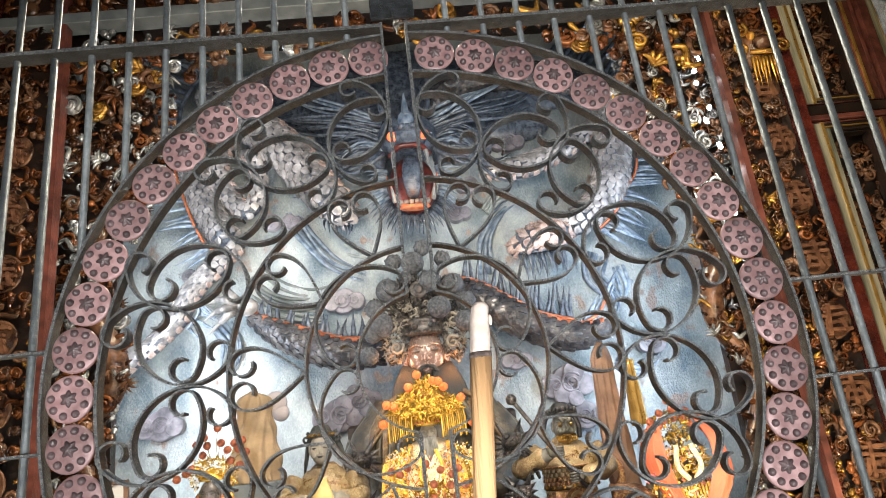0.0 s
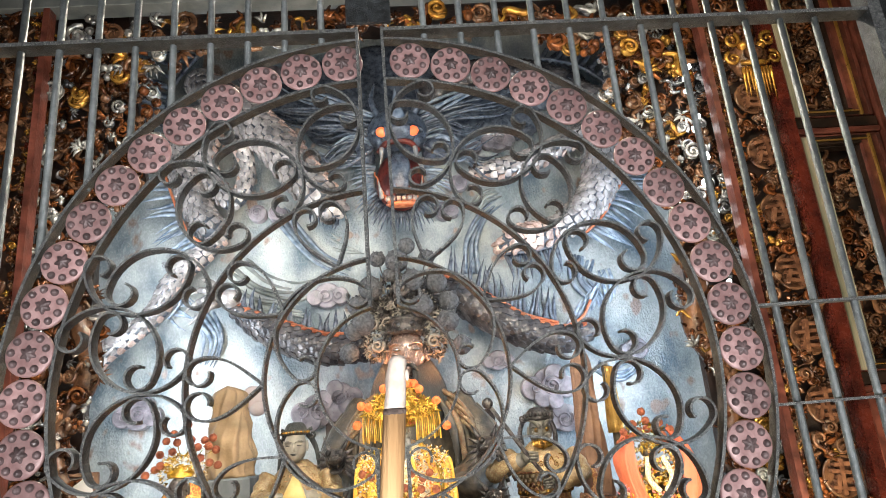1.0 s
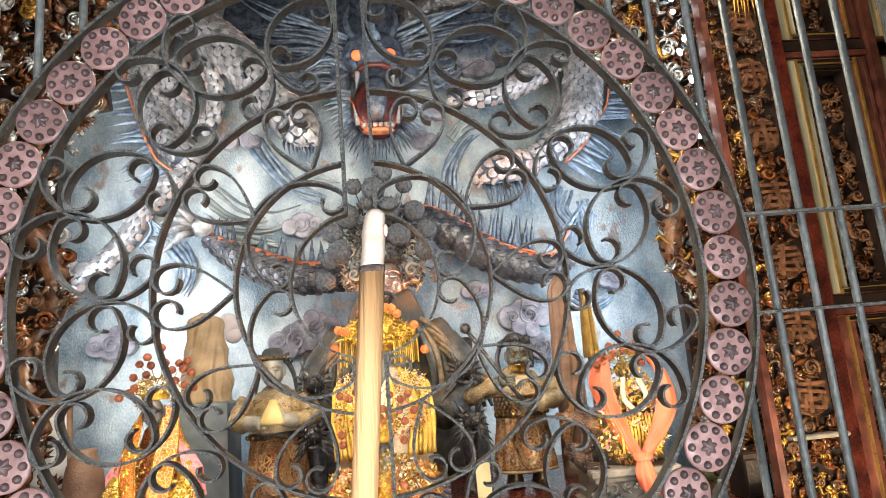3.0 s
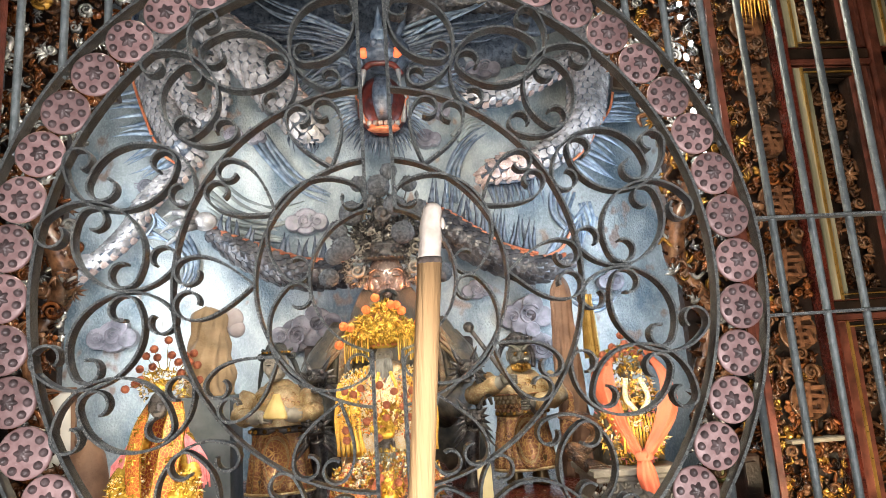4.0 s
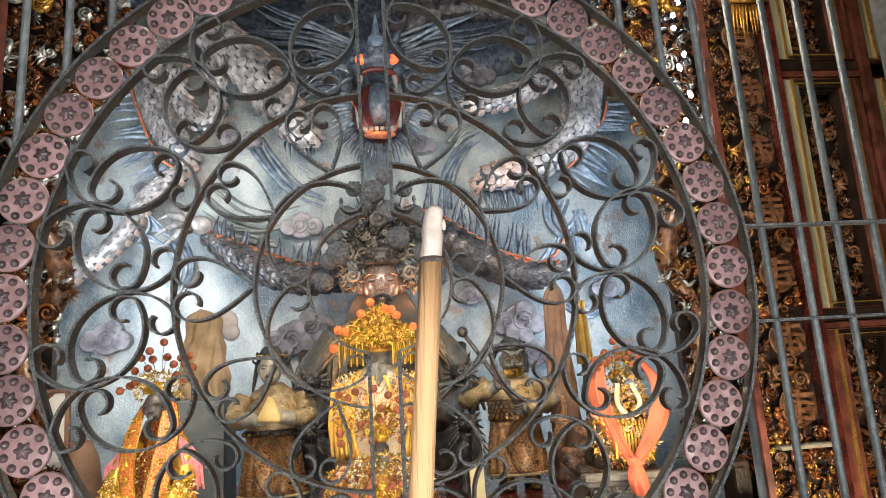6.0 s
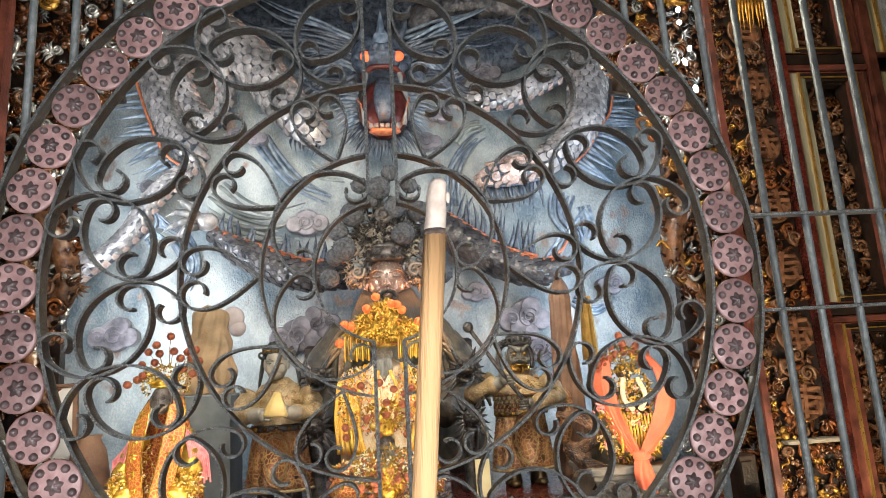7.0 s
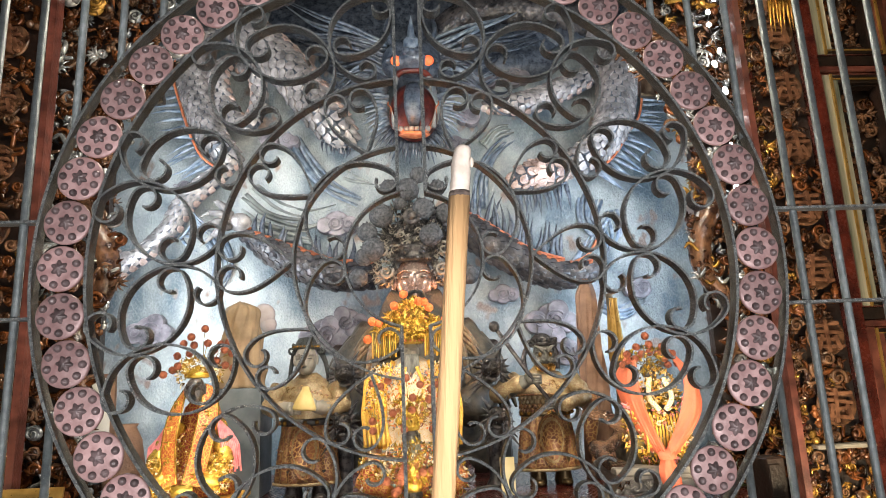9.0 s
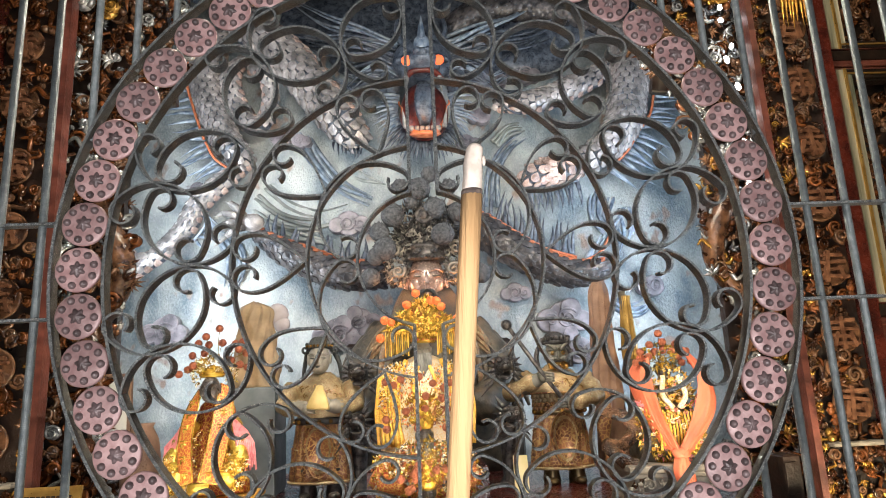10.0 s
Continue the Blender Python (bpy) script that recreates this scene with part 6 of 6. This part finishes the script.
# crown: gold band, filigree and pompoms on wires
c.lathe((LX, LY - 0.035, 1.508), [(0.050, 0), (0.056, 0.006), (0.056, 0.018), (0.044, 0.026), (0.03, 0.05), (0.008, 0.06)], 24, fold=0.05, folds=8)
tinsel(c, (LX, LY - 0.02, 1.562), (0.07, 0.05, 0.045), 260, 0.015, [3, 3, 3, 6], rnd)
for s in (-1, 1):
    tinsel(c, (LX + s * 0.082, LY, 1.535), (0.024, 0.03, 0.055), 60, 0.016, [3, 3, 6], rnd)
for px, pz in ((-53, -17), (-42, -10), (-30, -4), (-35, 13), (-25, 33), (-10, 43), (-8, 30), (12, 56), (28, 20), (35, 30), (45, 20), (30, 3), (45, -5), (55, 14), (58, -10), (48, 33), (-15, 16), (16, 32)):
    pom(c, (LX + px / 350, LY - 0.04 + rnd.uniform(-0.02, 0.02), 1.578 + pz / 350), 0.0185, 7, (LX + px / 900, LY, 1.545 + pz / 1200), 3)
solid("red_crowned_goddess", c, [DARKFACE, BLACKBEARD, RED_BROCADE, GOLDTINSEL, YELLOW, PINK, CREAM, POMRED, EMBROIDERED], "small goddess statue in orange sash with red pompoms and pink tassels", "statue")
stool = thing("yellow_stool", "low yellow lacquered stool under the seated goddess", "stool")
c = Acc()
c.box((LX, LY + 0.0, 0.955), (0.42, 0.34, 0.03), bev=0.008)
part("seat", c, YELLOW, stool)
for sx in (-1, 1):
    for sy in (-1, 1):
        c = Acc()
        c.box((LX + sx * 0.18, LY + sy * 0.14, 0.89), (0.04, 0.04, 0.10), bev=0.006)
        part("leg", c, YELLOW, stool)

# goddess wrapped in orange cloth on a carved stand
c = Acc()
rnd = random.Random(42)
RX, RY = 1.165, 1.62
face(c, RX, RY - 0.04, 1.445, 0.085, 0, 0)
c.m = 3
c.lathe((RX, RY + 0.04, 1.015), [(0.17, 0), (0.18, 0.1), (0.16, 0.22), (0.1, 0.33), (0.05, 0.36)], 30, 1, 0.65, fold=0.05, folds=9)
tinsel(c, (RX, RY - 0.02, 1.2), (0.17, 0.14, 0.2), 700, 0.022, [1, 1, 2, 5, 1, 6], rnd)
tinsel(c, (RX, RY - 0.03, 1.38), (0.12, 0.1, 0.09), 320, 0.017, [1, 1, 2, 6], rnd)
tinsel(c, (RX, RY, 1.51), (0.10, 0.08, 0.07), 220, 0.02, [1, 1, 3], rnd)
for k in range(14):
    an = 0.1 + 2.9 * (k % 7) / 6
    q = 0.09 + 0.05 * (k // 7)
    pom(c, (RX + q * math.cos(an), RY - 0.06, 1.475 + q * 0.8 * math.sin(an)), 0.019, 4, (RX, RY, 1.48), 1)
pom(c, (RX - 0.005, RY - 0.04, 1.63), 0.02, 4, (RX, RY, 1.45), 1)
c.m = 2
for s in (-1, 1):
    c.tube(curve([(RX + s * 0.035, RY - 0.12, 1.42), (RX + s * 0.055, RY - 0.15, 1.33), (RX + s * 0.015, RY - 0.16, 1.27)], 5), 0.013, 6)
for k in range(12):
    c.m = 6
    c.tube([(RX - 0.09 + 0.016 * k, RY - 0.15, 1.25), (RX - 0.088 + 0.016 * k, RY - 0.165, 1.17), (RX - 0.09 + 0.016 * k, RY - 0.16, 1.08 + 0.02 * (k % 2))], 0.006, 5)
solid("cloaked_goddess", c, [DARKFACE, GOLDTINSEL, CREAM, ROBE, POMRED, PINK, YELLOW], "small gilded goddess statue with brown pompoms in an orange cloak", "statue")


def drape(rows, u_n, fold, seed):
    """A cloth sheet: rows of (left point, middle point, right point) from top to bottom."""
    c = Acc()
    rnd = random.Random(seed)
    ph = [rnd.uniform(0, 6) for _ in range(4)]
    L = [curve([r[i] for r in rows], 6) for i in range(3)]
    m = len(L[0])
    for side in (0, 1):
        vs, fs = [], []
        for j in range(m):
            for i in range(u_n + 1):
                u = i / u_n
                p = L[0][j] * (1 - u) ** 2 + L[1][j] * 2 * u * (1 - u) + L[2][j] * u * u
                w = fold * (math.sin(u * 17 + j * 0.12 + ph[0]) + 0.6 * math.sin(u * 31 + j * 0.3 + ph[1])) * (0.35 + 0.65 * j / m)
                vs.append(p + Vector((0, w + side * 0.006, 0.3 * w)))
        for j in range(m - 1):
            for i in range(u_n):
                q = (j * (u_n + 1) + i, j * (u_n + 1) + i + 1, (j + 1) * (u_n + 1) + i + 1, (j + 1) * (u_n + 1) + i)
                fs.append(q if side == 0 else q[::-1])
        c.add(vs, fs)
    return c


cloth = thing("orange_cloak", "salmon-orange cloth cloak knotted in front of the goddess", "cloth")
part("cloak_side", drape([((1.075, 1.66, 1.53), (1.06, 1.60, 1.535), (1.085, 1.55, 1.52)), ((1.02, 1.68, 1.42), (1.0, 1.50, 1.41), (1.065, 1.46, 1.37)), ((1.03, 1.60, 1.28), (1.03, 1.45, 1.24), (1.095, 1.42, 1.21)), ((1.09, 1.50, 1.09), (1.10, 1.41, 1.075), (1.15, 1.405, 1.07))], 26, 0.011, 1), ORANGECLOTH, cloth, smooth=True)
part("cloak_side", drape([((1.255, 1.54, 1.54), (1.29, 1.60, 1.57), (1.31, 1.66, 1.56)), ((1.29, 1.47, 1.40), (1.37, 1.46, 1.44), (1.385, 1.66, 1.43)), ((1.235, 1.42, 1.25), (1.37, 1.40, 1.24), (1.385, 1.60, 1.28)), ((1.13, 1.405, 1.07), (1.17, 1.40, 1.065), (1.24, 1.48, 1.08))], 26, 0.014, 2), ORANGECLOTH, cloth, smooth=True)
c = Acc()
c.lathe((1.145, 1.42, 1.045), [(0.02, 0), (0.04, 0.01), (0.042, 0.035), (0.02, 0.05)], 16, 1, 0.7, fold=0.08, folds=6)
part("knot", c, ORANGECLOTH, cloth, smooth=True)
part("hanging_end", drape([((1.115, 1.42, 1.055), (1.145, 1.38, 1.055), (1.175, 1.42, 1.055)), ((1.10, 1.41, 0.99), (1.15, 1.36, 0.98), (1.195, 1.41, 0.98)), ((1.115, 1.41, 0.93), (1.165, 1.36, 0.90), (1.205, 1.41, 0.90))], 14, 0.008, 3), ORANGECLOTH, cloth, smooth=True)
st = thing("carved_stand", "grey carved wooden stand under the cloaked goddess", "stand")
for nm, c_, s_ in (("top", (1.12, 1.64, 0.998), (0.42, 0.38, 0.034)), ("upper_moulding", (1.12, 1.64, 0.968), (0.39, 0.35, 0.026)), ("body", (1.12, 1.64, 0.905), (0.36, 0.31, 0.10)), ("foot", (1.12, 1.64, 0.849), (0.41, 0.36, 0.018))):
    c = Acc()
    c.box(c_, s_, bev=0.006)
    part(nm, c, STONE, st)
tagged(part("fretwork", carve(0.95, 1.29, 0.87, 0.95, 1.478, 0.05, 55, [0], 0.01), [STONE], st, smooth=True), kind="stuff")

# ---- smaller things on the altar ----
def veiled(x, y, z0, z1, w, m, label, seed, nm="veiled_figure"):
    c = Acc()
    h = z1 - z0
    # cloth over a head and shoulders: folds that run down and twist, gathered at the top
    prof = [(0.0, 1.0), (0.2, 0.94), (0.4, 0.90), (0.6, 0.76), (0.72, 0.68), (0.82, 0.66), (0.9, 0.62), (0.96, 0.5), (1.0, 0.12)]
    seg, rings = 96, 44
    ph = seed * 2.3
    vs = []
    for i in range(rings + 1):
        u = i / rings
        r = w * np.interp(u, [p[0] for p in prof], [p[1] for p in prof])
        for j in range(seg):
            a = 2 * math.pi * j / seg
            b = a + 0.9 * (1 - u) * math.sin(1.7 * u + ph)
            f = 0.16 * (0.6 - abs(math.sin(2.5 * b + ph + 1.2 * math.sin(2 * b) + 1.5 * u))) + 0.12 * (0.6 - abs(math.sin(5.5 * b - 5 * u + ph))) + 0.16 * noise.noise((2.2 * math.cos(b), 2.2 * math.sin(b), 3.0 * u + ph)) + 0.05 * math.sin(19 * u + 4 * math.cos(b + ph))
            q = r * (1 + f * (1.0 if u < 0.95 else 0.4))
            vs.append((x + q * math.cos(a) + 0.12 * w * math.sin(3 * u + ph), y + 0.8 * q * math.sin(a), z0 + h * u + 0.03 * h * noise.noise((a, u * 2, ph)) * u))
    fs = [(i * seg + j, i * seg + (j + 1) % seg, (i + 1) * seg + (j + 1) % seg, (i + 1) * seg + j) for i in range(rings) for j in range(seg)]
    c.add(vs, fs + [tuple(range(seg - 1, -1, -1)), tuple(rings * seg + j for j in range(seg))])
    return solid(nm, c, m, label, "statue")


veiled(-1.07, 2.4, 1.46, 1.985, 0.145, BEIGE, "figure veiled in beige cloth on a slate pedestal", 0)
c = Acc()
c.box((-1.06, 2.4, 1.15), (0.32, 0.32, 0.62), bev=0.01)
solid("slate_pedestal", c, SLATE, "tall slate-grey pedestal block standing on the altar", "pedestal", smooth=False)
c = Acc()
for k, (x, z, r) in enumerate(((-0.97, 1.925, 0.075), (-0.94, 1.86, 0.055), (-1.16, 1.86, 0.05))):
    c.ell((x, 2.6, z), (r, 0.03, r), seg=16, rings=8)
c.box((-1.02, 2.61, 1.35), (0.05, 0.03, 1.02))
solid("lotus_halo_board", c, mat("pale_pink_board", (0.42, 0.36, 0.36), (0.55, 0.48, 0.48), 10, 0.5), "pale pink lobed board standing behind the veiled figure", "board")
veiled(1.12, 2.4, 0.84, 2.05, 0.10, BROWNCLOTH, "tall figure wrapped in brown cloth", 1, "wrapped_figure")
staff = thing("tasselled_staff", "golden-brown ceremonial staff with a long cord tassel", "staff")
c = Acc()
c.tube([(1.27, 2.4, 0.84), (1.275, 2.4, 1.6), (1.26, 2.4, 1.96)], 0.024, 10)
part("pole", c, ROBE, staff, smooth=True)
c = Acc()
c.lathe((1.275, 2.4, 1.53), [(0.044, 0), (0.046, 0.05), (0.040, 0.2), (0.030, 0.36), (0.032, 0.40)], 40, fold=0.14, folds=12)
part("tassel", c, PLAQUE, staff, smooth=True)
c = Acc()
serpent(c, [(0.83, 1.66, 1.26), (0.93, 1.6, 1.24), (1.0, 1.6, 1.18), (0.94, 1.62, 1.10), (0.86, 1.62, 1.10), (0.92, 1.56, 1.03), (1.0, 1.52, 0.98), (0.92, 1.5, 0.885)], [0.015, 0.032, 0.038, 0.030, 0.030, 0.036, 0.034, 0.02], 0.015, 0, 0)
solid("carved_serpent", c, WOODCUT, "red-brown carved serpent coiled beside the stand", "carving")
fr = thing("framed_board", "white board in a slim brown frame leaning on the altar", "picture frame")
c = Acc()
c.box((-1.69, 1.93, 1.20), (0.20, 0.012, 0.68), (4, 0, 0))
part("board", c, WHITE, fr)
for x, z, w, h in ((-1.79, 1.2, 0.02, 0.72), (-1.59, 1.2, 0.02, 0.72), (-1.69, 1.55, 0.18, 0.02), (-1.69, 0.85, 0.18, 0.02)):
    c = Acc()
    c.box((x, 1.928 + (z - 1.2) * -0.07, z), (w, 0.024, h), (4, 0, 0), 0.004)
    part("frame_bar", c, BROWNCLOTH, fr)
c = Acc()
c.lathe((-1.49, 1.85, 0.84), [(0.07, 0), (0.09, 0.1), (0.10, 0.25), (0.08, 0.38), (0.05, 0.44), (0.06, 0.46)], 26)
solid("brown_jar", c, BROWNCLOTH, "tall brown glazed jar standing on the altar", "jar")
c = Acc()
c.lathe((0, 0, 0), [(0.055, 0), (0.075, 0.008), (0.08, 0.014), (0.06, 0.012), (0.01, 0.010)], 26)
c.v = [(x - 1.35, 1.62 - z, y + 0.93) for x, y, z in c.v]
solid("beige_plate", c, BEIGE, "round beige plate propped upright on the altar", "plate")
pl = thing("brass_plaque", "brass plaque with rows of unreadable engraved writing", "plaque")
c = Acc()
c.box((-1.70, 1.42, 0.95), (0.26, 0.012, 0.22), (-12, 0, 0))
part("plate", c, PLAQUE, pl)
for r in range(4):
    c = Acc()
    rr = random.Random(r)
    x = -1.80
    while x < -1.61:
        w = rr.uniform(0.012, 0.022)
        c.box((x + w / 2, 1.412 + 0.0085 * (r - 1.5) , 1.015 - 0.042 * r), (w, 0.005, 0.018), (-12, 0, 0), 0.001)
        x += w + 0.006
    part("engraved_line", c, BLACKWOOD, pl)
c = Acc()
c.box((0.47, 1.92, 0.945), (0.075, 0.02, 0.19), (-5, 0, 0))
solid("yellow_card", c, mat("pale_yellow_card", (0.75, 0.62, 0.30), (0.85, 0.74, 0.42), 8, 0.5), "pale yellow paper card standing upright on the altar", "card", smooth=False)
c = Acc()
c.lathe((1.78, 1.95, 0.84), [(0.12, 0), (0.13, 0.05), (0.10, 0.10), (0.05, 0.13), (0.01, 0.135)], 26, 1, 0.8, fold=0.1, folds=6)
solid("olive_cloth_bundle", c, GREENCLOTH, "olive-green cloth bundle lying on the altar", "cloth")
c = Acc()
c.box((1.63, 1.45, 0.94), (0.09, 0.12, 0.20), (0, 0, 12), 0.008)
c.box((1.63, 1.385, 0.94), (0.06, 0.008, 0.14), (0, 0, 12), 0.002)
solid("dark_box", c, BLACKWOOD, "small dark wooden box on the altar edge", "box", smooth=False)
c = Acc()
c.lathe((-0.56, 1.36, 0.84), [(0.09, 0), (0.10, 0.02), (0.08, 0.045), (0.02, 0.055)], 20, 1.2, 0.6, fold=0.12, folds=5)
solid("blue_cloth", c, mat("bright_blue_cloth", (0.02, 0.06, 0.28), (0.04, 0.12, 0.45), 14, 0.5), "folded bright blue cloth on the altar", "cloth")
# glowing beads on an added cord imitate glints on the east jamb's carving
ls = thing("glint_string", "small glowing white beads in place of glints beside the red post", "lamp")
rr = random.Random(6)
c = Acc()
pts = [(1.83 + 0.02 * math.sin(k * 1.7), 1.75, 3.72 - 0.085 * k) for k in range(20)]
c.tube(pts, 0.002, 5)
part("cord", c, BLACKWOOD, ls, smooth=True)
for k, p in enumerate(pts):
    if k not in (1, 2, 3, 5, 6, 8, 10, 12, 13, 15, 17):
        continue
    c = Acc()
    c.ell((p[0] + rr.uniform(-0.01, 0.01), p[1] - 0.012, p[2]), (0.016 * rr.uniform(0.5, 1.2), 0.012, 0.022 * rr.uniform(0.5, 1.3)), (0, rr.uniform(-40, 40), 0), seg=10, rings=7)
    # each bead glows where a reflection would sit
    part("lamp", c, GLINTS, ls, smooth=True)
